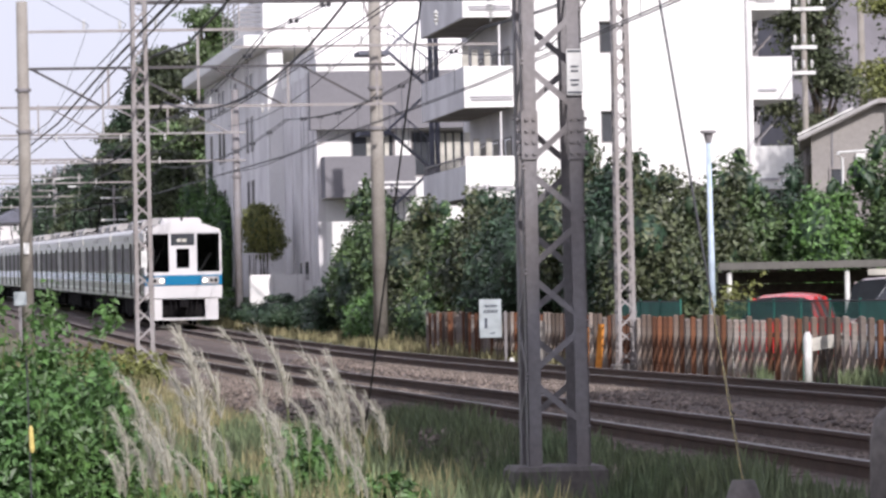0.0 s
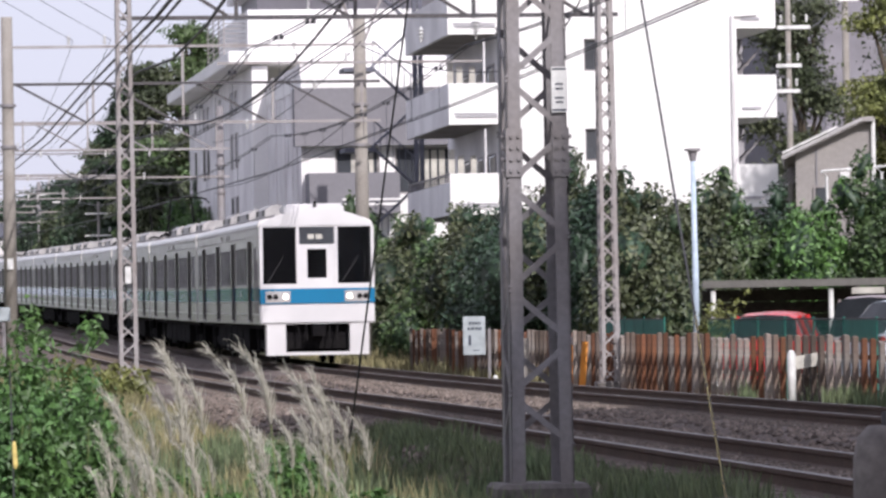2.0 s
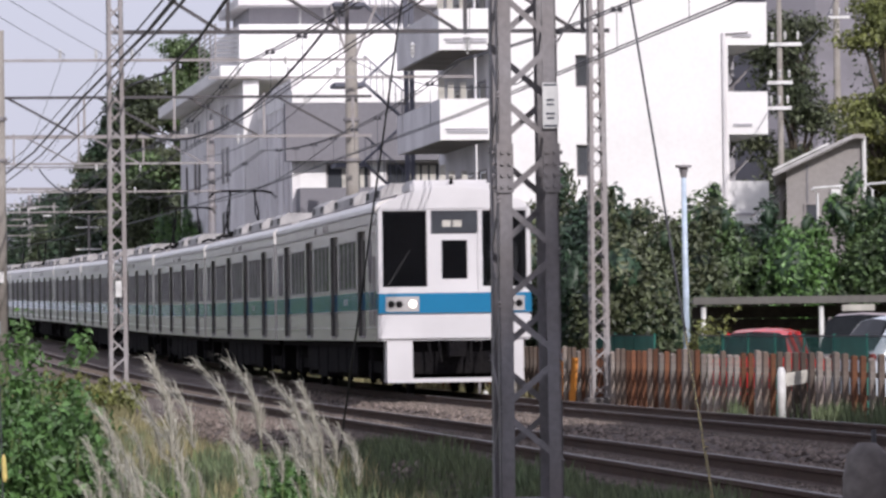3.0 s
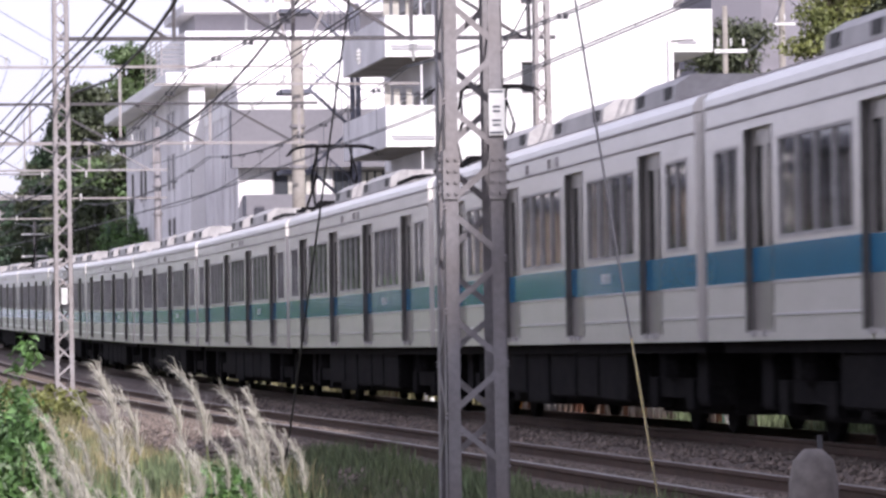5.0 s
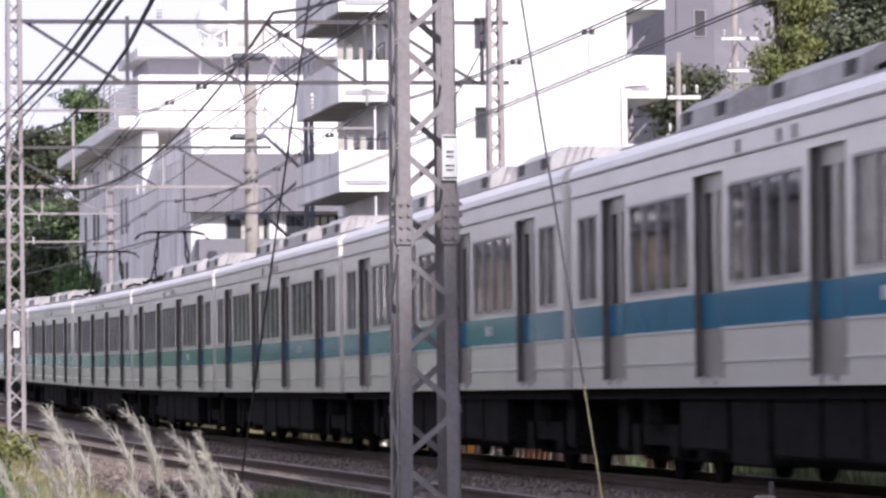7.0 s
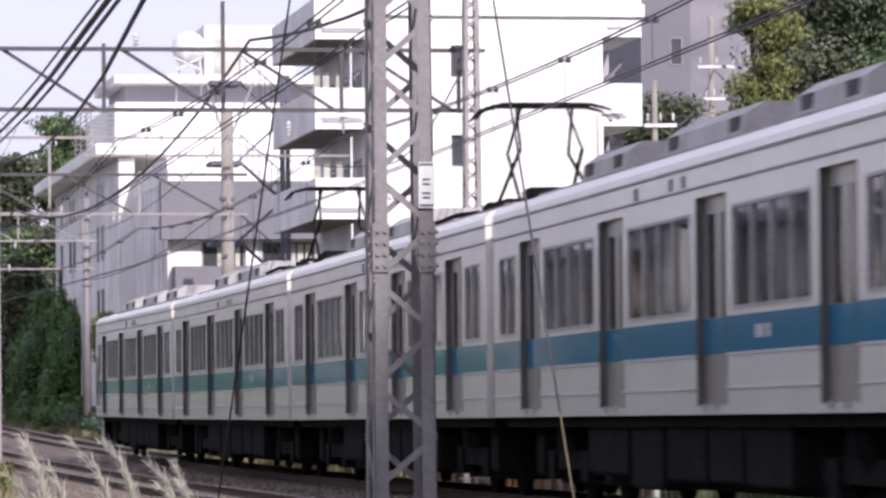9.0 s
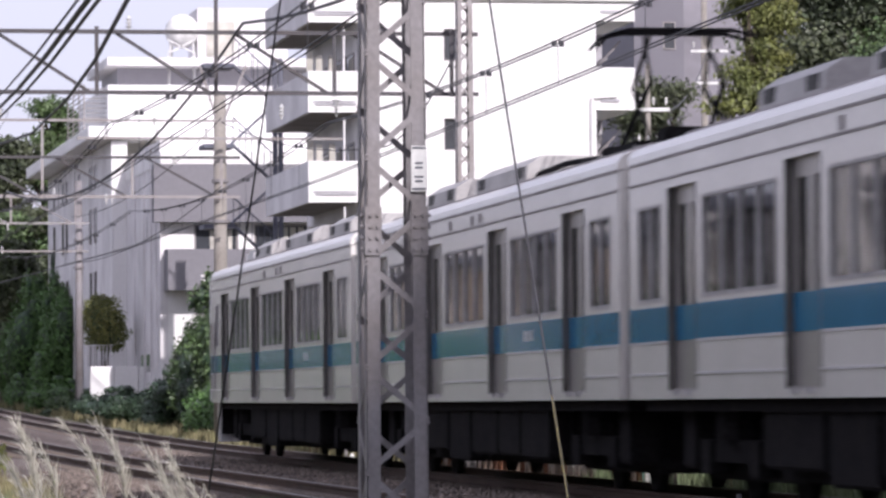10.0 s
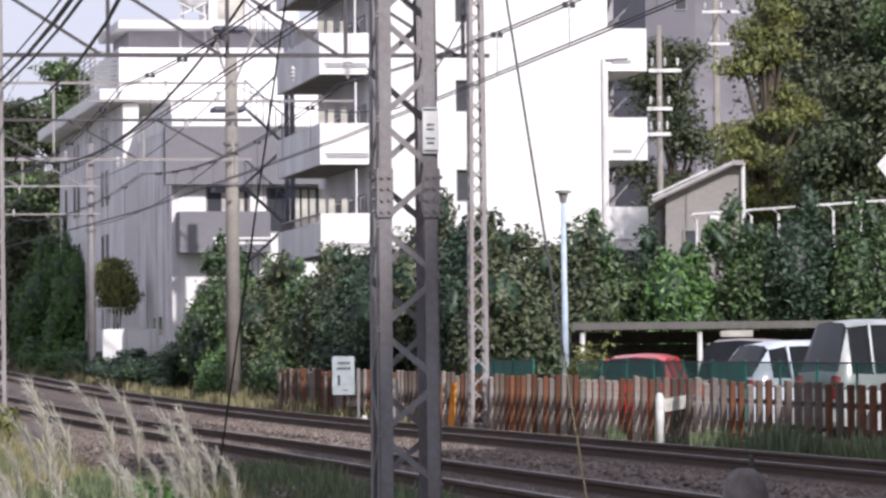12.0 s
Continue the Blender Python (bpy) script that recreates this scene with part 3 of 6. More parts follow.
    for s in (-1, 1):
        # square lamp case with a round lamp in it
        bm = bmesh.new()
        xs = sorted((s * 0.68, s * 1.30))
        fbox(bm, xs[0], xs[1], 1.56, 1.84, -0.02, 0.1)
        case = part("lamp_case", bm, "unit", mask)
        for k, xx in enumerate((0.80, 1.05, 1.2)):
            bm = bmesh.new()
            tube(bm, [((s * xx, e * (yf + 0.045), 1.70), 0.062 if k == 0 else 0.06), ((s * xx, e * (yf - 0.05), 1.70), 0.085)], 14)
            part("headlight" if k == 0 else "tail_light", bm, "head_lamp" if (k == 0 and e < 0) else "under", case)
        # skirt corner
        bm = bmesh.new()
        xs = sorted((s * 1.28, s * 0.80))
        fbox(bm, xs[0], xs[1], 0.24, 1.02, 0.05, 0.5)
        part("skirt", bm, "front_white", mask)
    bm = bmesh.new()
    fbox(bm, -0.80, 0.80, 0.24, 0.32, 0.05, 0.4)
    part("snow_plough", bm, "front_white", mask)
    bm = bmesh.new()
    # the wide black board stands in for the shade under the cab
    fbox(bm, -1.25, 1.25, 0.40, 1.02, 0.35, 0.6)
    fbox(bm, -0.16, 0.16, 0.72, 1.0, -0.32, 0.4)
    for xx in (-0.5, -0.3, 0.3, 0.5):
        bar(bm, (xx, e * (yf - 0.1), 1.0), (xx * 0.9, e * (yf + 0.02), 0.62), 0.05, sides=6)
    part("coupler", bm, "under", mask, "dark coupler and hoses before a board blackened as shade")
    bm = bmesh.new()
    fbox(bm, -0.75, 0.75, 3.76, 4.02, 0.5, 1.9)
    bmesh.ops.bevel(bm, geom=bm.edges[:], offset=0.06, segments=2, affect="EDGES")
    part("roof_box", bm, "front_white", car)
    bm = bmesh.new()
    tube(bm, [((0, e * (yf - 0.35), 3.85), 0.05), ((0, e * (yf - 0.35), 4.08), 0.03)], 8)
    part("aerial", bm, "under", car)
    for s in (-1, 1):
        for dy in (0.5, 1.15):
            bm = bmesh.new()
            bar(bm, (s * (HALF + 0.03), e * (yf - dy), 1.3), (s * (HALF + 0.03), e * (yf - dy), 2.6), 0.03, sides=6)
            part("handrail", bm, "steel_pale", car)
        # narrow crew door beside the cab
        xs = sorted((s * (HALF + 0.004), s * (HALF - 0.01)))
        ys = sorted((e * (yf - 0.57), e * (yf - 1.08)))
        bm = bmesh.new()
        grid_wall(bm, 1, ys[0], ys[1], 1.12, 3.05, xs[0], xs[1], [(ys[0] + 0.03, ys[1] - 0.03, 1.15, 3.02)])
        part("crew_door_frame", bm, "roof_grey", car)


lead = build_car(cab=-1)
mid_a = build_car()
mid_p = build_car(panto=-1)
tail = build_car(cab=1)
cars = [lead, mid_a, mid_p] + [copy_thing(kind, Matrix()) for kind in (mid_p, mid_a, mid_a, mid_a, mid_p, mid_p)] + [tail]

# distance along the line, measured from the point beside the camera
ARC_Y = np.linspace(-260, 420, 1361)
ARC_S = np.concatenate([[0], np.cumsum([math.hypot(b - a, line_x(b, FAR) - line_x(a, FAR)) for a, b in zip(ARC_Y, ARC_Y[1:])])])


def y_at(s):
    return float(np.interp(s, ARC_S, ARC_Y))


def s_at(y):
    return float(np.interp(y, ARC_Y, ARC_S))


def train_nose(t):
    """Distance along the line of the train's nose: 27.3 m/s at 2.5 s and gathering speed."""
    k = t - 2.5
    return s_at(93.2) - 27.3 * k - (0.17 if k > 0 else 0.35) * k * k


def car_pose(s):
    ya, yb = y_at(s - 6.9), y_at(s + 6.9)
    a = Vector((line_x(ya, FAR), ya, line_z(ya)))
    b = Vector((line_x(yb, FAR), yb, line_z(yb)))
    d = b - a
    c = (a + b) / 2
    return pose(c.x, c.y, c.z, math.degrees(math.atan2(d.z, math.hypot(d.x, d.y))), 0, math.degrees(math.atan2(-d.x, d.y)))


def motions():
    for i, c in enumerate(cars):
        walk(c, [(0.5 * k, car_pose(train_nose(0.5 * k) + CAR * (i + 0.5))) for k in range(25)])


# ---- masts and wires ----
def lattice_mast(x, y, z, w0, w1, h, pitch, mat, label, name="lattice_mast", leg=0.075, rz=9.0, w_split=None):
    """A square lattice mast on a concrete foot: four corner angles, crossed lacing on each face."""
    ob = thing(name, x, y, z, label, "mast", rz)
    foot = w0 * 1.5
    bm = bmesh.new()
    box(bm, -foot / 2, foot / 2, -foot / 2, foot / 2, -0.6, 0.0)
    bmesh.ops.bevel(bm, geom=bm.edges[:], offset=0.03, segments=1, affect="EDGES")
    part("foot", bm, "concrete_dark", ob, "dark concrete footing")

    def half(zz):
        return (w0 + (w1 - w0) * zz / h) / 2

    for sx in (-1, 1):
        for sy in (-1, 1):
            bm = bmesh.new()
            for dx, dy, ww, dd in ((0, 0, leg, 0.012), (0, 0, 0.012, leg)):
                vs = []
                for zz in (0.0, h):
                    q = half(zz)
                    x0, y0 = sx * q, sy * q
                    vs.append([bm.verts.new((x0 - sx * a, y0 - sy * b, zz)) for a, b in ((0, 0), (ww, 0), (ww, dd), (0, dd))])
                a, b = vs
                for i in range(4):
                    bm.faces.new((a[i], a[(i + 1) % 4], b[(i + 1) % 4], b[i]))
                bm.faces.new(a[::-1])
                bm.faces.new(b)
            part("corner_angle", bm, mat, ob)
    return ob, half


def lace(ob, half, h, pitch, mat, width, cross=True, z_start=0.0, phase=0):
    n = int((h - z_start) / pitch)
    for face in range(4):
        m = Matrix.Rotation(face * math.pi / 2, 4, "Z")
        for i in range(n):
            za, zb = z_start + i * pitch, z_start + (i + 1) * pitch
            qa, qb = half(za), half(zb)
            flip = -1 if (i + (face if face % 2 else 0) + phase) % 2 else 1
            for s in ((flip, -flip) if cross else (flip,)):
                off = 0.004 if s == flip else 0.014
                bm = bmesh.new()
                flat_bar(bm, m @ Vector((-s * qa, -qa + off, za)), m @ Vector((s * qb, -qb + off, zb)), width, 0.008, m @ Vector((0, -1, 0)))
                part("lacing_bar", bm, mat, ob)


def big_mast():
    ob, half = lattice_mast(-0.25, 28.4, -0.05, 0.415, 0.35, 9.0, 0.33, "steel_grey", "grey steel lattice catenary mast with riveted corner angles", leg=0.092)
    lace(ob, half, 9.0, 0.345, "steel_grey", 0.040, cross=False, z_start=0.242, phase=1)
    # splice plates with bolts
    for sx in (-1, 1):
        bm = bmesh.new()
        q = half(2.05)
        box(bm, sx * q - 0.01, sx * q + 0.01, -q - 0.012, -q + 0.1, 2.015, 2.335)
        box(bm, *sorted((sx * (q + 0.01), sx * (q - 0.10))), -q - 0.016, -q - 0.004, 2.015, 2.335)
        sp = part("splice_plate", bm, "steel_grey", ob)
        for k in range(4):
            zz = 2.055 + k * 0.075
            for a, b in (((sx * (q - 0.025), -q - 0.004, zz), (sx * (q - 0.025), -q - 0.034, zz)), ((sx * (q - 0.075), -q - 0.004, zz), (sx * (q - 0.075), -q - 0.034, zz)), ((sx * q, -q + 0.04, zz), (sx * (q + 0.034), -q + 0.04, zz))):
                bm = bmesh.new()
                tube(bm, [(a, 0.013), (b, 0.013)], 6)
                part("bolt", bm, "steel_grey", sp)
    bm = bmesh.new()
    q = half(2.6)
    box(bm, q - 0.10, q + 0.005, -q - 0.03, -q - 0.02, 2.435, 2.735)
    pl = part("number_plate", bm, "porcelain", ob, "white enamel plate with small dark marks")
    for zz, ww in ((2.495, 0.05), (2.525, 0.06), (2.585, 0.05), (2.615, 0.05), (2.445, 0.09), (2.715, 0.09)):
        boxpart("mark", (q - 0.05 - ww / 2, q - 0.05 + ww / 2, -q - 0.033, -q - 0.028, zz, zz + 0.012), "ink", pl)


big_mast()
for x, y, z in ((-8.11, 78.0, -0.11), (0.66, 80.0, -0.07)):
    ob, half = lattice_mast(x, y, z, 0.36, 0.26, 10.5, 0.5, "steel_pale", "slender pale steel lattice mast of a catenary portal", leg=0.075)
    lace(ob, half, 10.5, 0.32, "steel_pale", 0.036, cross=False)
    if x < 0:
        boxpart("marker_plate", (-0.05, 0.06, -0.22, -0.21, 2.0, 2.3), "porcelain", ob, "small white plate")


def insulator(parent, x, y, z, hang=1, n=4, r=0.07):
    bm = bmesh.new()
    rings = [((x, y, z), 0.02)]
    for k in range(n):
        zz = z - hang * (0.04 + 0.07 * k)
        rings += [((x, y, zz), 0.025), ((x, y, zz - hang * 0.02), r), ((x, y, zz - hang * 0.045), 0.03)]
    rings.append(((x, y, z - hang * (0.08 + 0.07 * n)), 0.02))
    tube(bm, rings, 8)
    part("insulator", bm, "porcelain", parent, "white ribbed insulator")


def portal(y, u0, u1, chords, label, mats, diag=True, studs=(), w=0.075):
    """Beams of a catenary portal from u0 to u1 across the line, chords at the given heights."""
    a, b = Vector(on_line(0, y, u0)), Vector(on_line(0, y, u1))
    ob = thing("portal_beam", a.x, a.y, a.z, label, "portal beam")
    ob.matrix_basis = pose(a.x, a.y, a.z, 0, 0, math.degrees(math.atan2((b - a).y, (b - a).x)))
    ln = (b - a).length
    for z, m in zip(chords, mats):
        bm = bmesh.new()
        box(bm, -0.15, ln + 0.35, -w / 2, w / 2, z - w / 2, z + w / 2)
        part("chord", bm, m, ob)
    if diag:
        z1, z0 = chords[0], chords[1]
        n = 4
        for i in range(n):
            xa = ln * (i + 0.08) / n
            bm = bmesh.new()
            bar(bm, (xa, 0.05, z1), (xa + ln / n * 0.8, 0.05, z0), 0.06)
            part("diagonal", bm, mats[0], ob)
            bm = bmesh.new()
            bar(bm, (xa + ln / n * 0.85, 0, z0 - 0.05), (xa + ln / n * 0.85, 0, z1 + (0.9 if i == 1 else 0.1)), 0.07)
            part("upright", bm, mats[1], ob)
    for f, z in studs:
        insulator(ob, ln * f, 0, z + 0.3, 1, 3)
    return ob


def concrete_pole(y, u, r, h, dz=-0.3, mat="concrete", label="weathered round concrete catenary pole"):
    x, yy, z = on_line(0, y, u)
    ob = thing("concrete_pole", x, yy, z, label, "pole", group="catenary poles")
    bm = bmesh.new()
    tube(bm, [((0, 0, dz), r), ((0, 0, h), r * 0.82)], 18)
    part("shaft", bm, mat, ob, smooth=True)
    for z0 in (h * 0.74, h * 0.62):
        bm = bmesh.new()
        tube(bm, [((0, 0, z0), r + 0.03), ((0, 0, z0 + 0.09), r + 0.03)], 14)
        part("band", bm, "steel_grey", ob)
    return ob


portal(78.6, 3.95, 12.85, (7.93, 6.80), "grey steel lattice catenary portal beam across both tracks", ("steel_dark", "steel_dark"), studs=((0.30, 7.93), (0.62, 6.3)))
pole = concrete_pole(119.6, 13.0, 0.21, 9.6)
bm = bmesh.new()
bar(bm, (0.0, -0.1, 8.6), (0.75, -0.1, 10.4), 0.07)
bar(bm, (0.0, -0.1, 8.6), (-0.55, -0.1, 10.4), 0.07)
part("bracket", bm, "steel_pale", pole)
pole = concrete_pole(117.2, 2.95, 0.19, 9.55)
boxpart("marker_plate", (-0.05, 0.11, -0.24, -0.22, 2.6, 2.9), "porcelain", pole)
portal(117.8, 3.0, 13.0, (7.72, 6.62), "steel catenary portal beam between concrete poles", ("steel_dark", "steel_pale"), studs=((0.3, 6.4), (0.66, 6.4), (0.85, 7.5)))
portal(118.3, 3.0, 13.0, (8.78,), "thin steel feeder beam with upright insulators", ("steel_pale",), diag=False, studs=((0.17, 8.8), (0.27, 8.8), (0.37, 8.8), (0.8, 8.6)), w=0.07)
portal(118.6, 9.0, 16.0, (8.30,), "thin steel beam with upright insulators", ("steel_pale",), diag=False, studs=((0.1, 8.3), (0.3, 8.3), (0.5, 8.3)), w=0.07)
for y in (168, 210, 252, 296):
    concrete_pole(y, 13.2, 0.17, 9.2, -0.6, "steel_grey", "dark grey tubular catenary pole")
    concrete_pole(y - 1, 2.9, 0.17, 9.2, -0.6, "steel_grey", "dark grey tubular catenary pole")
    portal(y - 0.5, 3.0, 13.2, (8.6, 7.5), "pale steel catenary portal beam between poles", ("steel_grey", "steel_pale"), studs=((0.3, 7.2), (0.55, 7.2), (0.72, 7.2), (0.9, 8.6), (0.4, 8.9)), diag=y < 200)
    portal(y - 0.2, 3.0, 13.2, (6.4,), "pale thin steel cross beam with insulators", ("steel_pale",), diag=False, studs=((0.25, 6.3), (0.45, 6.3), (0.7, 6.3)), w=0.07)


def cable(name, pts, r, label, mat="wire", sag=0.0, n=14):
    """A hanging cable through points, with the given sag between each two."""
    bm = bmesh.new()
    rings = []
    for a, b in zip(pts, pts[1:]):
        a, b = Vector(a), Vector(b)
        for k in range(n + (b is pts[-1])):
            f = k / n
            rings.append((a.lerp(b, f) - Vector((0, 0, sag * 4 * f * (1 - f))), r))
    rings.append((Vector(pts[-1]), r))
    tube(bm, rings, 6)
    ob = part(name, bm, mat, None, smooth=True)
    return tagged(ob, label, "cable")


SPANS = (28.4, 78.6, 117.8, 168, 210, 252, 296)


def overhead(base, label):
    for off in (-0.05, 0.05):
        cable("contact_wire", [Vector(on_line(base, y, off)) + Vector((0, 0, 5.16)) for y in SPANS], 0.011, label, n=6)
        cable("messenger_wire", [Vector(on_line(base, y, off)) + Vector((0, 0, 6.15)) for y in SPANS], 0.012, "dark messenger wire carrying the contact wire", sag=0.45)
    # droppers and clamps between the wires
    for a, b in zip(SPANS[:4], SPANS[1:5]):
        n = 9
        for k in range(1, n):
            f = k / n
            y = a + (b - a) * f
            zt = 6.15 - 0.45 * 4 * f * (1 - f)
            c = Vector(on_line(base, y))
            ob = thing("dropper", c.x, c.y, c.z + 5.16, "thin dropper with dark clamps between overhead wires", "dropper", group="droppers of the catenary")
            bm = bmesh.new()
            bar(bm, (0, 0, 0), (0, 0, zt - 5.16), 0.012, sides=5)
            part("rod", bm, "wire", ob)
            bm = bmesh.new()
            for dx in (-0.05, 0.05):
                tube(bm, [((dx, 0, zt - 5.16 - 0.035), 0.035), ((dx, 0, zt - 5.16 + 0.045), 0.035)], 8)
            part("clamp", bm, "wire", ob)


overhead(FAR, "copper contact wire above the far track")
overhead(NEAR, "copper contact wire above the near track")
cable("feeder_cable", [(-2.01, 30.0, 4.32), (-4.32, 48.0, 4.87), (-5.77, 60.0, 5.41), (-8.16, 78.6, 6.19), (-10.69, 95.0, 6.45), (-14.52, 117.8, 6.38), (-22.72, 168.0, 7.15)], 0.028, "thick dark feeder cable slung from beam to beam", n=3)
cable("feeder_cable", [(-1.95, 30.0, 4.30), (-4.23, 48.0, 4.84), (-5.66, 60.0, 5.38), (-8.01, 78.6, 6.15), (-10.51, 95.0, 6.40), (-14.30, 117.8, 6.31), (-22.41, 168.0, 7.05)], 0.02, "thinner dark feeder cable slung from beam to beam", n=3)
cable("feeder_cable", [(-2.07, 30.0, 4.33), (-4.42, 48.0, 4.90), (-5.90, 60.0, 5.45), (-8.32, 78.6, 6.24), (-10.89, 95.0, 6.50), (-14.77, 117.8, 6.44), (-23.08, 168.0, 7.24)], 0.014, "thinner dark feeder cable slung from beam to beam", n=3)
cable("feeder_cable", [(-1.85, 30.0, 4.31), (-3.50, 45.0, 4.62), (-4.56, 54.0, 4.85), (-5.92, 64.0, 5.07), (-7.92, 78.6, 5.78), (-10.38, 95.0, 6.00), (-14.05, 117.8, 6.14)], 0.022, "dark sagging feeder cable tied to a mast", n=3)
cable("feeder_cable", [(5.9, 28.4, 9.2), (-3.4, 78.6, 8.0), (-11.6, 117.8, 6.9), (-20.5, 168, 8.0)], 0.03, "thick dark feeder cable slung from beam to beam", sag=1.3)
for k in range(3):
    cable("signal_wire", [(-20.4 + k * 0.9, 60, 15.5 - k * 0.3), (-13.7 + k * 1.05, 118.3, 9.1), (-26 + k, 200, 9.3)], 0.008, "thin wire above the feeder beam", sag=0.7)
cable("branch_wire", [(-5.8, 119.6, 8.9), (-1.0, 100, 7.0), (0.66, 80, 7.9)], 0.015, "thin wire between two catenary poles", sag=0.35)
cable("branch_wire", [(-14.0, 168, 8.4), (-5.8, 119.6, 9.0)], 0.015, "thin wire between two catenary poles", sag=0.6)
cable("branch_wire", [(-14.0, 168, 6.6), (-5.8, 119.6, 7.1)], 0.015, "thin wire between two catenary poles", sag=0.5)
cable("guy_wire", [(-0.25, 28.4, 8.5), (-1.95, 36, -0.3)], 0.008, "taut dark guy wire of the lattice mast", n=2)
g = cable("guy_wire", [(-0.25, 28.4, 8.0), (0.66, 19.0, 0.2)], 0.006, "taut dark guy wire with a yellow sleeve near the ground", n=2)
bm = bmesh.new()
d = Vector((-0.25, 28.4, 8.0)) - Vector((0.66, 19.0, 0.2))
tube(bm, [(Vector((0.66, 19.0, 0.2)) + d * f, 0.0055) for f in (0.0, 0.05, 0.105)], 8)
part("sleeve", bm, "yellow", g, "yellow plastic sleeve")
hi = thing("hanging_insulator", -2.05, 95.0, 7.9, "white strain insulator hung on twin rods above the track", "insulator")
insulator(hi, 0, 0, -0.1, 1, 5, 0.13)
for dx in (-0.06, 0.06):
    bm = bmesh.new()
    bar(bm, (dx, 0, -0.1), (dx, 0, 0.55), 0.015, sides=5)
    part("rod", bm, "wire", hi)


# ---- buildings ----
def wall_with_holes(bm, x0, x1, z0, z1, y0, y1, holes):
    """A wall from x0 to x1 in the local xz plane, y0 to y1 thick, with rectangular holes (xa, xb, za, zb) in columns."""
    grid_wall(bm, 0, x0, x1, z0, z1, y0, y1, holes)


def window_at(parent, xa, xb, za, zb, y, m=None, curtain=False, fr=0.05):
    """A framed window set in a wall's hole; m turns it onto another wall."""
    m = m or Matrix()
    bm = bmesh.new()
    for p in ((xa, xa + fr, za, zb), (xb - fr, xb, za, zb), (xa + fr, xb - fr, za, za + fr), (xa + fr, xb - fr, zb - fr, zb)):
        box(bm, p[0], p[1], y, y + 0.06, p[2], p[3], m)
    w = part("window", bm, "steel_pale", parent)
    bm = bmesh.new()
    box(bm, xa + fr, xb - fr, y + 0.03, y + 0.04, za + fr, zb - fr, m)
    part("pane", bm, "window_dark", w)
    if curtain:
        n = 4
        for k in range(n):
            a = xa + fr + (xb - xa - 2 * fr) * (0.35 + 0.6 * k / n)
            bm = bmesh.new()
            box(bm, a, a + (xb - xa) * 0.10, y + 0.012, y + 0.026, za + 0.1, zb - 0.12, m)
            part("curtain", bm, "curtain", w)
    return w


SIDE = Matrix.Rotation(-math.pi / 2, 4, "Z")  # local x runs back along a left-hand wall


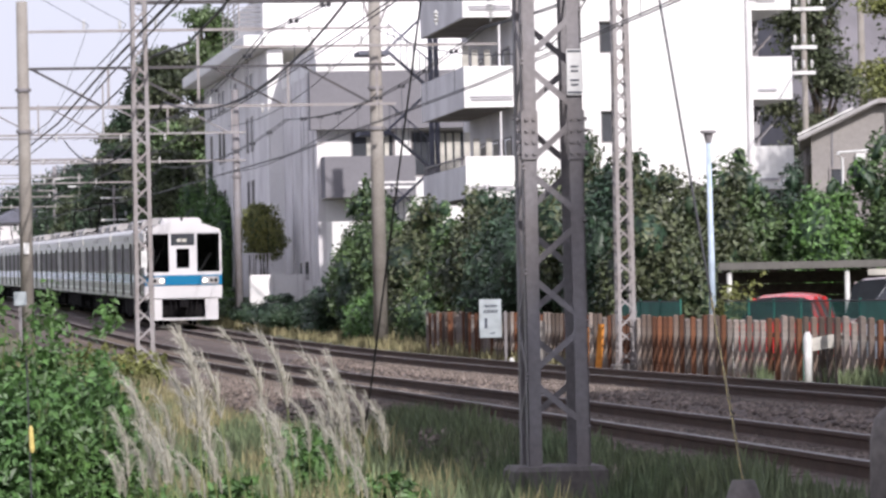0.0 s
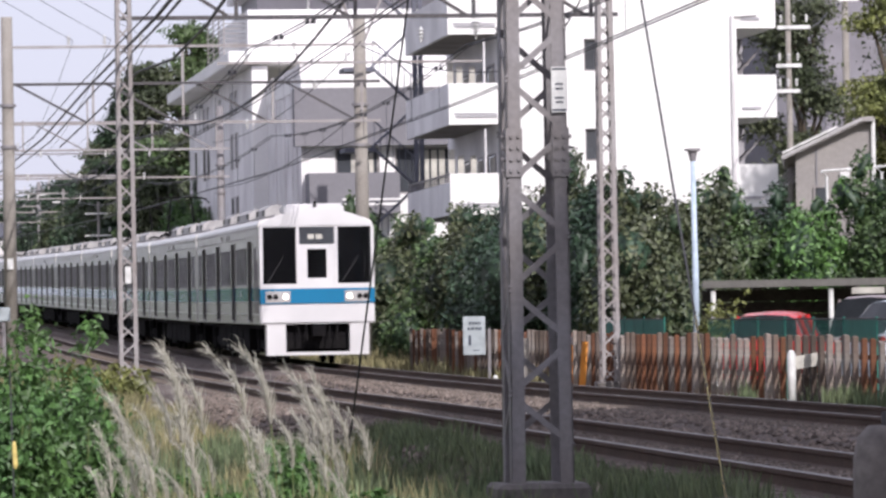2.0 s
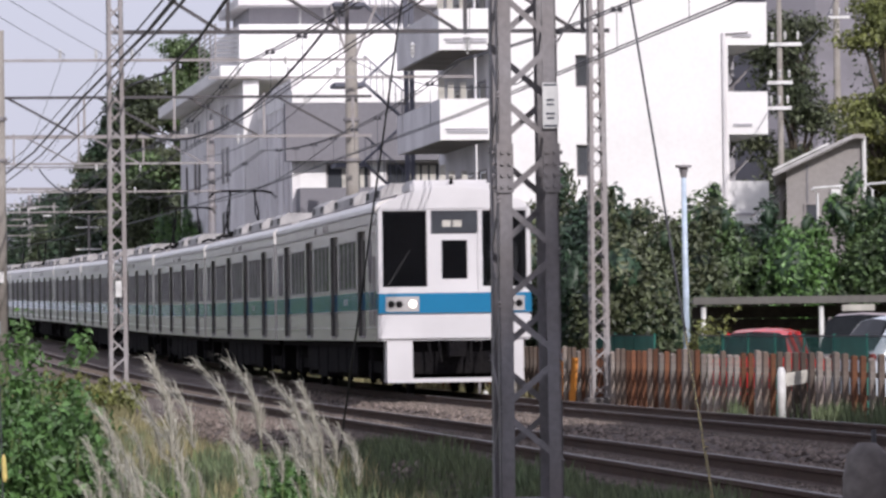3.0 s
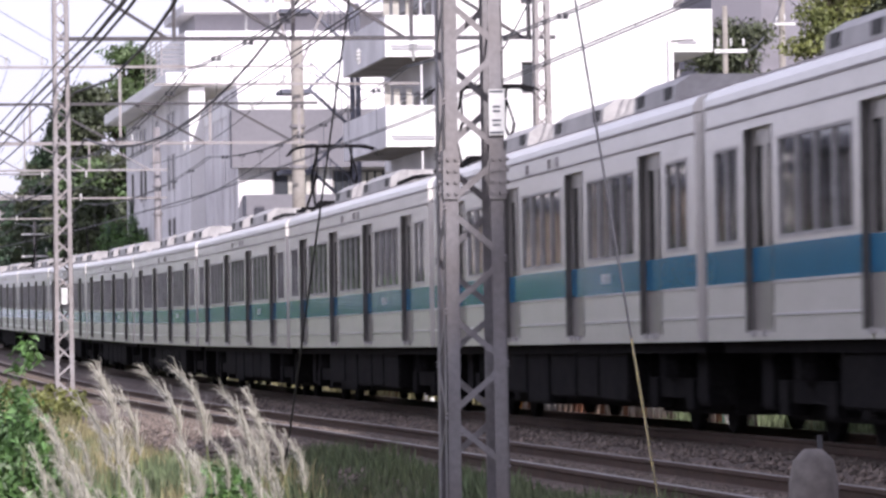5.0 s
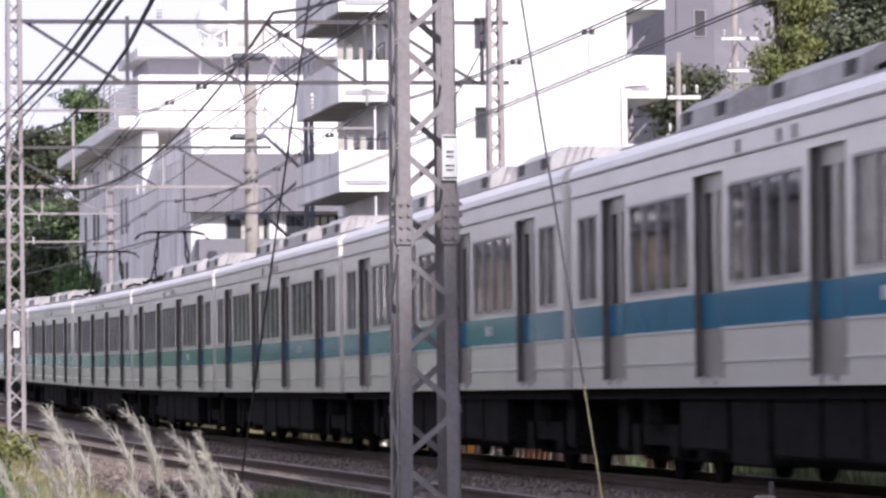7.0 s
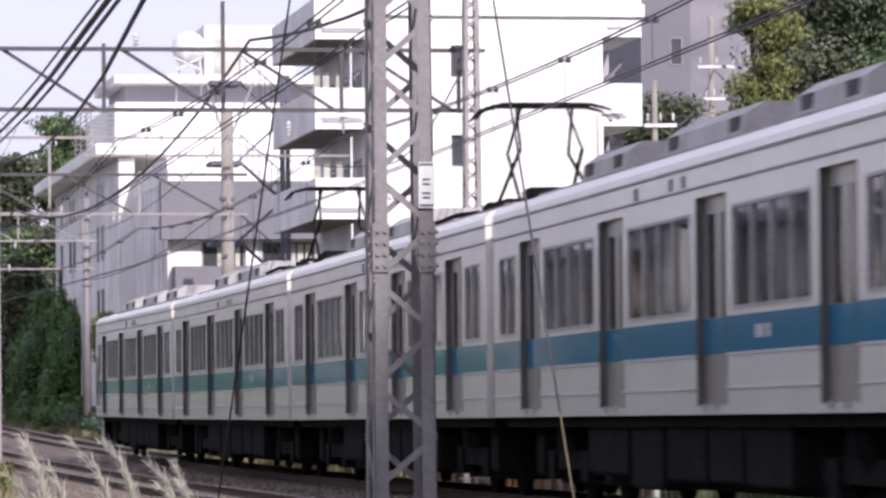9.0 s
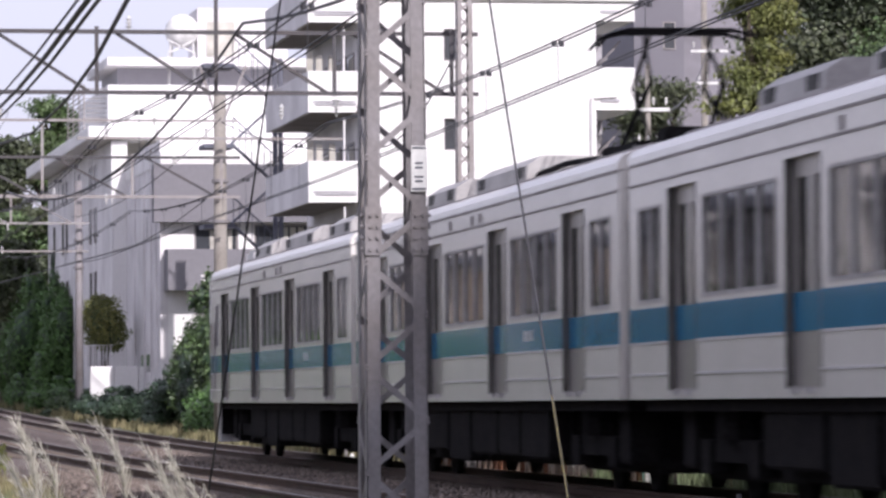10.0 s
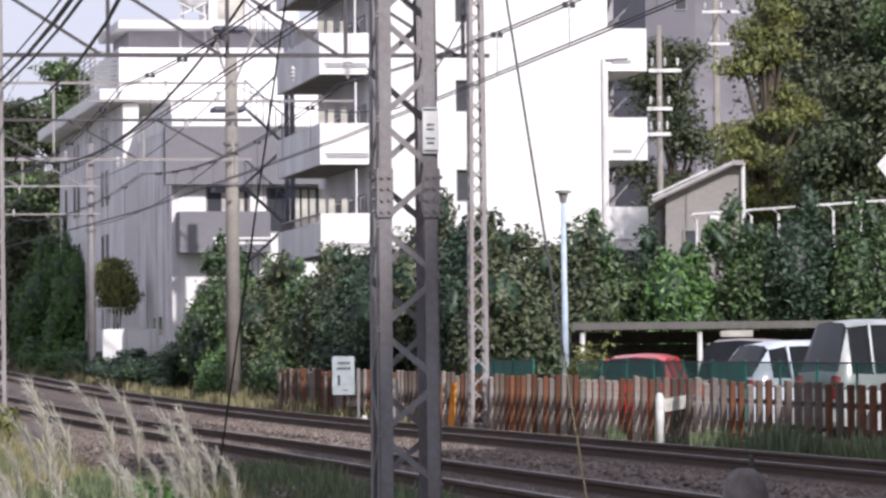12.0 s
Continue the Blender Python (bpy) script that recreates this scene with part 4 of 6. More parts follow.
def eaved_building():
    b = thing("eaved_building", -12.97, 175.0, 0.9, "pale concrete house with a wide flat eave and rooftop parapet", "building", 10.0)
    # long side wall with paired narrow windows, in the duller tone of a shaded side
    holes = []
    for yy in (6.2, 8.2, 13.5, 19.5, 21.5, 26.0):
        for zz in (1.6, 4.3, 7.0, 9.3):
            holes.append((-yy - 1.0, -yy, zz, zz + (1.5 if zz < 9 else 1.0)))
    bm = bmesh.new()
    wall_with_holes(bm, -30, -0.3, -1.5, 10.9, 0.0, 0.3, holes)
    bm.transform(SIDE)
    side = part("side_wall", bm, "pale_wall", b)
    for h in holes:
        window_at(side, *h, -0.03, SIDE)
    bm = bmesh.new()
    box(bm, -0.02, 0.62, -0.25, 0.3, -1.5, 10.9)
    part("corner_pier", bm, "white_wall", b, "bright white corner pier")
    bm = bmesh.new()
    box(bm, 0.3, 12, 12, 30, -1.5, 10.9)
    part("rear_block", bm, "pale_wall", b)
    # eave slab
    bm = bmesh.new()
    box(bm, -1.0, 9.5, -0.6, 30.5, 10.95, 11.48)
    bmesh.ops.bevel(bm, geom=bm.edges[:], offset=0.04, segments=1, affect="EDGES")
    part("eave_slab", bm, "white_wall", b, "thick white eave slab")
    # parapet, railing and roof house
    bm = bmesh.new()
    box(bm, 0.0, 9.2, 1.2, 1.5, 11.48, 13.3)
    box(bm, 0.0, 0.3, 1.5, 14, 11.48, 13.3)
    par = part("parapet", bm, "white_wall", b)
    for z in (12.3, 12.9):
        bm = bmesh.new()
        box(bm, 0.3, 9.0, 1.17, 1.2, z, z + 0.05)
        part("ledge", bm, "pale_wall", par)
    bm = bmesh.new()
    for k in range(9):
        z = 11.6 + k * 0.2
        bar(bm, (-0.9, 2.2, z), (-0.9, 9.5, z), 0.035)
        bar(bm, (-0.9, 2.2, z), (0.6, 2.2, z), 0.035)
    for yy in (2.2, 4.5, 7, 9.5):
        bar(bm, (-0.9, yy, 11.48), (-0.9, yy, 13.4), 0.05)
    part("roof_railing", bm, "steel_pale", b, "pale slatted roof railing")
    bm = bmesh.new()
    box(bm, 1.2, 9.5, 9, 16, 13.3, 14.6)
    part("roof_house", bm, "grey_wall", b)
    bm = bmesh.new()
    box(bm, 0.6, 10.5, 7.5, 16.5, 14.6, 14.95)
    part("roof_house_slab", bm, "pale_wall", b, "pinkish concrete slab")
    bm = bmesh.new()
    box(bm, 4.6, 8.5, 8.6, 12, 14.95, 17.2)
    part("stair_head", bm, "pale_wall", b)
    bm = bmesh.new()
    box(bm, 5.0, 6.2, 8.55, 8.6, 15.1, 16.6)
    part("shutter", bm, "curtain", b, "yellowed window")
    # round water tank on a frame
    tank = thing("water_tank", -10.6, 184.5, 13.5, "white spherical water tank on a steel frame on a roof", "water tank")
    bm = bmesh.new()
    bmesh.ops.create_uvsphere(bm, u_segments=24, v_segments=14, radius=0.75)
    bmesh.ops.translate(bm, verts=bm.verts, vec=(0, 0, 3.6))
    part("tank", bm, "porcelain", tank, smooth=True)
    for sx in (-0.6, 0.6):
        for sy in (-0.6, 0.6):
            bm = bmesh.new()
            bar(bm, (sx, sy, 0), (sx * 0.8, sy * 0.8, 3.1), 0.08)
            part("leg", bm, "porcelain", tank)
    for z in (1.9, 2.6):
        bm = bmesh.new()
        bar(bm, (-0.6, -0.6, z), (0.6, -0.6, z + 0.6), 0.06)
        bar(bm, (0.6, -0.6, z), (-0.6, -0.6, z + 0.6), 0.06)
        part("brace", bm, "porcelain", tank)
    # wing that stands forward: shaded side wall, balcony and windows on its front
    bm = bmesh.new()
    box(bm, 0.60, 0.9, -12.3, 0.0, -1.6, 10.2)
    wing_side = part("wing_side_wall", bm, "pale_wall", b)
    for yy in (-11.2, -9.5, -7, -3.6):
        bm = bmesh.new()
        bar(bm, (0.57, yy, -1.5), (0.57, yy, 10.1), 0.09, sides=8)
        part("drain_pipe", bm, "pale_wall", wing_side)
    for yy in (-8.6, -6.6):
        bm = bmesh.new()
        box(bm, 0.585, 0.6, yy, yy + 1.1, 1.4, 2.1)
        part("vent_window", bm, "window_dark", wing_side)
    bm = bmesh.new()
    wall_with_holes(bm, 0.9, 8.0, -1.6, 10.2, -12.3, -12.0, [(1.9, 3.6, 5.2, 7.0), (4.2, 6.4, 5.2, 7.0), (2.0, 3.2, 3.6, 4.1)])
    front = part("wing_front_wall", bm, "white_wall", b)
    window_at(front, 1.9, 3.6, 5.2, 7.0, -12.2, curtain=True, fr=0.08)
    window_at(front, 4.2, 6.4, 5.2, 7.0, -12.2, curtain=True, fr=0.08)
    window_at(front, 2.0, 3.2, 3.6, 4.1, -12.2)
    # overhanging top storey, its shade painted in as a deeper grey
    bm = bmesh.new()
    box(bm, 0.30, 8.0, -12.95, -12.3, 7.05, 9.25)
    part("shaded_storey", bm, "grey_deep", b, "plain upper storey with its shade put into the grey")
    bm = bmesh.new()
    box(bm, 0.56, 8.2, -12.97, -0.02, 9.25, 9.72)
    part("upper_slab", bm, "white_wall", b)
    # balcony in the same deep grey, again in place of shade
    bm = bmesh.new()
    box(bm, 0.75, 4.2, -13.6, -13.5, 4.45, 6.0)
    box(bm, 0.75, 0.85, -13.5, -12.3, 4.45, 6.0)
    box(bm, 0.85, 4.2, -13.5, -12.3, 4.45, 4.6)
    bal = part("balcony", bm, "grey_deep", b, "boxed balcony with its shade put into the grey")
    bm = bmesh.new()
    box(bm, 2.0, 4.2, -13.63, -13.6, 4.75, 4.85)
    box(bm, 2.0, 4.2, -13.63, -13.6, 4.95, 5.02)
    part("rail", bm, "white_wall", bal)
    # low white wall and rail in front
    low = thing("boundary_wall", -13.3, 168.0, 1.4, "low white boundary wall with a railing on a bank", "wall", 10.0)
    for k in range(3):
        boxpart("panel", (k * 0.95, k * 0.95 + 0.93, 0, 0.2, -0.6, 1.15), "white_wall", low, bevel=0.02)
    bm = bmesh.new()
    for k in range(7):
        bar(bm, (0.1 + k * 0.15, 2, 1.15), (0.1 + k * 0.15, 2, 2.0), 0.05)
    bar(bm, (0.0, 2, 2.0), (1.1, 2, 2.0), 0.06)
    part("railing", bm, "pale_wall", low)


def apartment_building():
    b = thing("apartment_building", -3.8, 135.0, 0.5, "white rendered apartment block with long boxed balconies", "building", 9.5)
    z0 = 0.0
    S = 2.84
    # body: bright end wall with small windows
    holes = [(4.33, 4.78, 5.67 + S * (k - 1), 6.69 + S * (k - 1)) for k in range(0, 5)]
    bm = bmesh.new()
    wall_with_holes(bm, 1.8, 9.25, -1.5, 13.3, -0.05, 0.25, holes)
    end = part("end_wall", bm, "white_wall", b, "bright white end wall")
    for h in holes:
        window_at(end, *h, 0.08)
    bm = bmesh.new()
    box(bm, 1.58, 1.79, -0.12, 0.4, -1.5, 13.3)
    part("corner_pipe", bm, "pale_wall", b)
    # left wall of the body, seen between the balconies, toned down as shaded
    holes = []
    for k in range(4):
        zz = 1.3 + S * k
        for yy in (0.8, 3.6, 6.6):
            holes.append((-yy - 1.9, -yy, zz, zz + 1.85))
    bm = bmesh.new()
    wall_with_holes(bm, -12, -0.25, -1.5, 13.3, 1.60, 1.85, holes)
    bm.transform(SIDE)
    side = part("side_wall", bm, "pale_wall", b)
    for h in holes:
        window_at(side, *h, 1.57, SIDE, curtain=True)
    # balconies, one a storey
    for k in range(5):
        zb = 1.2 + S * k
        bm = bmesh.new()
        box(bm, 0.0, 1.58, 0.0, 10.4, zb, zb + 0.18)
        slab = part("balcony", bm, "concrete", b, "boxed balcony, white in front, its side toned down as shaded")
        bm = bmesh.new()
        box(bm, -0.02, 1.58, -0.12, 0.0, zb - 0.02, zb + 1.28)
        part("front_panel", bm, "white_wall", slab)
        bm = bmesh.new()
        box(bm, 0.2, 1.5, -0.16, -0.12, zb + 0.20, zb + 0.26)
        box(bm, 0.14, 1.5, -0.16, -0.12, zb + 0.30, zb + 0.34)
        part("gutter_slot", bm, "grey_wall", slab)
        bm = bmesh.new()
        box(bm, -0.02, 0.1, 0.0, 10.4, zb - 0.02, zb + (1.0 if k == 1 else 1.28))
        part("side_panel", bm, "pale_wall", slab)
        if k == 1:
            bm = bmesh.new()
            bar(bm, (0.04, 0.0, zb + 1.28), (0.04, 10.4, zb + 1.28), 0.05)
            for yy in range(0, 27):
                bar(bm, (0.04, yy * 0.4, zb + 1.0), (0.04, yy * 0.4, zb + 1.28), 0.03)
            part("top_rail", bm, "steel_grey", slab)
        bm = bmesh.new()
        bar(bm, (1.15, 0.06, zb + 1.28), (1.15, 0.06, zb + 2.68), 0.07, sides=8)
        part("down_pipe", bm, "pale_wall", slab)
        bm = bmesh.new()
        for xx in (0.15, 0.45, 0.85):
            box(bm, xx, xx + 0.2, 1.4, 1.43, zb + 0.6, zb + 1.9 + 0.2 * (xx < 0.3))
        part("washing", bm, "curtain", slab)
    # the far end: set-back bay with small balconies
    bm = bmesh.new()
    box(bm, 9.25, 9.5, 1.6, 12, -1.5, 13.3)
    part("bay_wall", bm, "pale_wall", b)
    bm = bmesh.new()
    box(bm, 9.5, 10.5, 5, 12, -1.5, 13.3)
    part("bay_rear", bm, "grey_wall", b)
    for k in range(5):
        zb = 1.3 + S * k
        bm = bmesh.new()
        box(bm, 9.25, 10.52, -0.05, 0.08, zb, zb + 1.36)
        box(bm, 10.4, 10.52, 0.08, 5.0, zb, zb + 1.36)
        box(bm, 9.25, 10.4, 0.08, 5.0, zb, zb + 0.16)
        bb = part("bay_balcony", bm, "white_wall", b)
        bm = bmesh.new()
        box(bm, 9.4, 10.0, -0.09, -0.05, zb + 0.26, zb + 0.34)
        part("gutter_slot", bm, "grey_wall", bb)
        for j in range(4):
            bm = bmesh.new()
            bar(bm, (9.5, 0.8 + j, zb + 1.5), (10.3, 1.2 + j, zb + 2.3 - 0.2 * j), 0.05)
            part("washing_pole", bm, "steel_grey", bb)
    bm = bmesh.new()
    bar(bm, (9.1, -0.12, -1), (9.1, -0.12, 10.2), 0.13, sides=10)
    part("drain_pipe", bm, "pale_wall", b, "pale drain pipe")
    bm = bmesh.new()
    bar(bm, (9.1, -0.12, 10.2), (9.9, -0.12, 10.25), 0.09, sides=8)
    part("drain_elbow", bm, "pale_wall", b)
    bm = bmesh.new()
    box(bm, 1.5, 10.6, -0.2, 12, 13.3, 13.7)
    part("roof", bm, "white_wall", b)


def escape_stair():
    st = thing("escape_stair", -6.6, 152.0, 0.8, "dark blue-grey steel escape stair between two buildings", "staircase", 10.0)
    for x in (1.25, 1.45):
        bm = bmesh.new()
        bar(bm, (x - 0.1, 0, -1.5), (x - 0.1, 0, 12.5), 0.16)
        part("post", bm, "tile_blue", st)
    for k in range(4):
        zb = 1.2 + k * 2.85
        bm = bmesh.new()
        bar(bm, (-0.35, 0, zb + 2.5), (1.2, 0, zb + 1.1), 0.28, 0.08)
        part("flight", bm, "tile_blue", st)
        bm = bmesh.new()
        bar(bm, (1.2, 1.2, zb + 1.1), (-0.35, 1.2, zb - 0.3), 0.28, 0.08)
        part("flight", bm, "tile_blue", st)
        bm = bmesh.new()
        box(bm, -1.4, -0.3, -0.1, 1.5, zb + 2.4, zb + 2.55)
        part("landing", bm, "tile_blue", st)
        for s in range(8):
            bm = bmesh.new()
            f = s / 7
            bar(bm, (-0.35 + 1.55 * f, 0, zb + 2.6 - 1.4 * f), (-0.35 + 1.55 * f, 0, zb + 3.5 - 1.4 * f), 0.03)
            part("baluster", bm, "tile_blue", st)
        bm = bmesh.new()
        bar(bm, (-0.35, 0, zb + 3.5), (1.2, 0, zb + 2.1), 0.05)
        part("handrail", bm, "tile_blue", st)


def small_house():
    h = thing("small_house", 5.85, 112.0, 0.4, "small grey rendered house with a pitched pale-edged roof", "house", -3.0)
    bm = bmesh.new()
    prism(bm, [(0.0, -1), (2.0, -1), (2.0, 5.75), (1.75, 5.75), (0.0, 4.95)], 0, 7)
    wall = part("wall", bm, "house_wall", h, "grey rendered wall")
    bm = bmesh.new()
    prism(bm, [(-0.35, 4.90), (1.75, 5.86), (2.05, 5.86), (2.05, 5.74), (1.78, 5.74), (-0.32, 4.78)], -0.35, 7.2)
    part("roof", bm, "roof_grey", h, "pale edged sheet roof")
    bm = bmesh.new()
    bar(bm, (-0.36, -0.37, 4.84), (1.74, -0.37, 5.80), 0.04, 0.07)
    part("barge_board", bm, "unit", h)
    # white sheet laid on the slope in place of sunlight
    bm = bmesh.new()
    bar(bm, (-0.34, -0.2, 4.96), (1.1, -0.2, 5.62), 0.35, 0.05)
    part("lit_slope", bm, "porcelain", h, "roof slope painted white as if sunlit")
    bm = bmesh.new()
    box(bm, 0.52, 0.56, -0.03, -0.001, -1.0, 5.1)
    part("corner_trim", bm, "grey_deep", h)
    window_at(wall, 0.45, 0.85, 3.2, 4.1, -0.06)
    boxpart("meter_box", (1.15, 1.4, -0.12, 0, 4.2, 4.45), "porcelain", h)
    bm = bmesh.new()
    bar(bm, (2.02, -0.1, 4.0), (2.02, -0.1, 5.8), 0.12, sides=8)
    part("pipe", bm, "porcelain", h)
    bm = bmesh.new()
    for k in range(5):
        bar(bm, (-0.9 + 0.2 * k, 1.0, 3.8 + 0.1 * k), (0.6, 1.5, 5.4 - 0.1 * k), 0.04)
    part("awning_frame", bm, "steel_pale", h)


def slate_block():
    b = thing("office_block", 9.6, 200.0, 1.0, "tall slate-blue tiled building behind the trees", "building", 12.0)
    boxpart("wall", (0, 2.4, 0, 14, -2, 24), "slate", b)
    boxpart("wing", (2.4, 9, 3, 14, -2, 22), "slate_pale", b)
    for k in range(7):
        for xx in (1.4,) if k in (2, 3, 5) else ():
            window_at(b, xx, xx + 0.6, 2 + 2.9 * k, 3.3 + 2.9 * k, -0.05)
    bm = bmesh.new()
    for k in range(8):
        bar(bm, (0.2 + k * 0.3, -0.02, 22.2), (0.2 + k * 0.3, -0.02, 23.4), 0.04)
    part("railing", bm, "steel_grey", b)


eaved_building()
apartment_building()
escape_stair()
small_house()
slate_block()


def utility_pole(x, y, z, h, r, arms, label):
    ob = thing("utility_pole", x, y, z, label, "utility pole")
    bm = bmesh.new()
    tube(bm, [((0, 0, 0), r), ((0, 0, h), r * 0.7)], 12)
    part("shaft", bm, "concrete", ob, smooth=True)
    for za, x0, x1 in arms:
        bm = bmesh.new()
        box(bm, x0, x1, -0.12, -0.04, za - 0.05, za + 0.05)
        part("cross_arm", bm, "porcelain", ob)
        for xx in (x0 + 0.1, (x0 + x1) / 2, x1 - 0.1):
            insulator(ob, xx, -0.08, za + 0.35, 1, 2, 0.05)


utility_pole(6.03, 118.0, 0.3, 10.0, 0.10, ((8.75, -0.3, 0.6), (7.7, -0.35, 0.35), (7.0, -0.35, 0.3)), "pale utility pole with white cross-arms")
utility_pole(10.3, 160.0, 0.5, 15.5, 0.16, ((13.6, -0.5, 0.9), (12.4, -0.3, 0.5)), "far utility pole with insulators")
cable("utility_wire", [(6.3, 118, 9.0), (10.4, 160, 14.0), (22, 230, 15)], 0.02, "dark utility wire between poles", sag=0.6)
cable("utility_wire", [(6.1, 118, 7.3), (6.9, 112, 4.6)], 0.01, "service wire to a house", sag=0.2)


# ---- parking place behind the fence ----
FENCE_A, FENCE_B = Vector((5.55, 51.2, -0.2)), Vector((-4.2, 111.0, 0.05))


def sleeper_fence():
    f = thing("sleeper_fence", FENCE_A.x, FENCE_A.y, FENCE_A.z, "fence of upright rust-stained old sleepers with rails", "fence")
    d = FENCE_B - FENCE_A
    n = 112
    meshes = []
    for v in range(6):
        r = random.Random(v)
        bm = bmesh.new()
        w, t, h = 0.058 + 0.012 * r.random(), 0.042, 0.84 + 0.10 * r.random()
        vs = box(bm, -w, w, -t, t, -0.25, h)
        for q in vs:
            if q.co.z > 0:
                q.co.z += r.uniform(-0.02, 0.02)
                q.co.x += r.uniform(-0.012, 0.012)
        bmesh.ops.bevel(bm, geom=[e for e in bm.edges], offset=0.012, segments=1, affect="EDGES")
        meshes.append(mesh_of(bm, "fence_sleeper", ("wood", "wood_rust", "wood_pale", "wood_rust", "wood_pale", "wood")[v]))
    rz = math.degrees(math.atan2(d.y, d.x))
    r = random.Random(8)
    for i in range(n):
        o = new("fence_sleeper", meshes[r.randrange(6)])
        o.parent = f
        p = d * (i / (n - 1))
        o.matrix_basis = pose(p.x, p.y, p.z, 0, r.uniform(-1.2, 1.2), rz + r.uniform(-4, 4))
    for z in (0.30, 0.62):
        bm = bmesh.new()
        off = Vector((0.09, 0.015, z))
        bar(bm, off, d + off, 0.05, 0.07)
        part("rail", bm, "wood", f)
    # green mesh screen above and behind
    g = thing("green_mesh_fence", FENCE_A.x + 0.45, FENCE_A.y, FENCE_A.z, "low green mesh screen behind the sleeper fence", "fence")
    k = 16
    dd = d * 0.55
    for i in range(k):
        if i in (11, 12):
            continue
        a, b = dd * (i / k), dd * ((i + 1) / k)
        bm = bmesh.new()
        bar(bm, a + Vector((0, 0, 0.99)), b + Vector((0, 0, 0.99)), 0.012, 0.34)
        sc = part("screen", bm, "green_mesh" if i > 10 or i == 5 else "green_net", g, "" if i > 10 or i == 5 else "see-through green net")
        for zz in (0.825, 1.155):
            bm = bmesh.new()
            bar(bm, a + Vector((0, 0, zz)), b + Vector((0, 0, zz)), 0.022)
            part("edge_rail", bm, "steel_dark", sc)
        bm = bmesh.new()
        bar(bm, a + Vector((0, 0, -0.2)), a + Vector((0, 0, 1.19)), 0.035, sides=6)
        part("post", bm, "green_mesh", g)


def carport():
    c = thing("carport", 2.5, 82.0, -0.25, "long low flat-roofed carport with dark boarded back", "carport", -1.0)
    ln, deep = 10.5, 4.6
    boxpart("roof", (0, ln, 0.02, deep, 1.95, 2.02), "roof_grey", c, "thin grey sheet roof")
    boxpart("fascia", (-0.03, ln, -0.04, 0.015, 1.89, 2.035), "fascia", c, bevel=0.01)
    for i in range(12):
        boxpart("rafter", (0.1 + i * 0.93, 0.18 + i * 0.93, 0.03, deep - 0.03, 1.86, 1.945), "old_board", c)
    for i in range(5):
        bm = bmesh.new()
        bar(bm, (0.17 + i * 2.24, 0.1, -0.1), (0.17 + i * 2.24, 0.1, 1.85), 0.10, sides=8)
        part("post", bm, "porcelain", c, "pale thin post")
    boxpart("sign_strip", (2.8, 3.42, -0.055, -0.045, 1.74, 1.86), "curtain", c, "pale sign strip under the eave")
    for k in range(8):
        boxpart("board", (0, ln, deep - 0.06 + 0.004 * (k % 2), deep, -0.1 + k * 0.25, 0.135 + k * 0.25), "old_board", c)
    boxpart("batten", (0, ln, deep - 0.12, deep - 0.065, 0.98, 1.05), "concrete_dark", c)


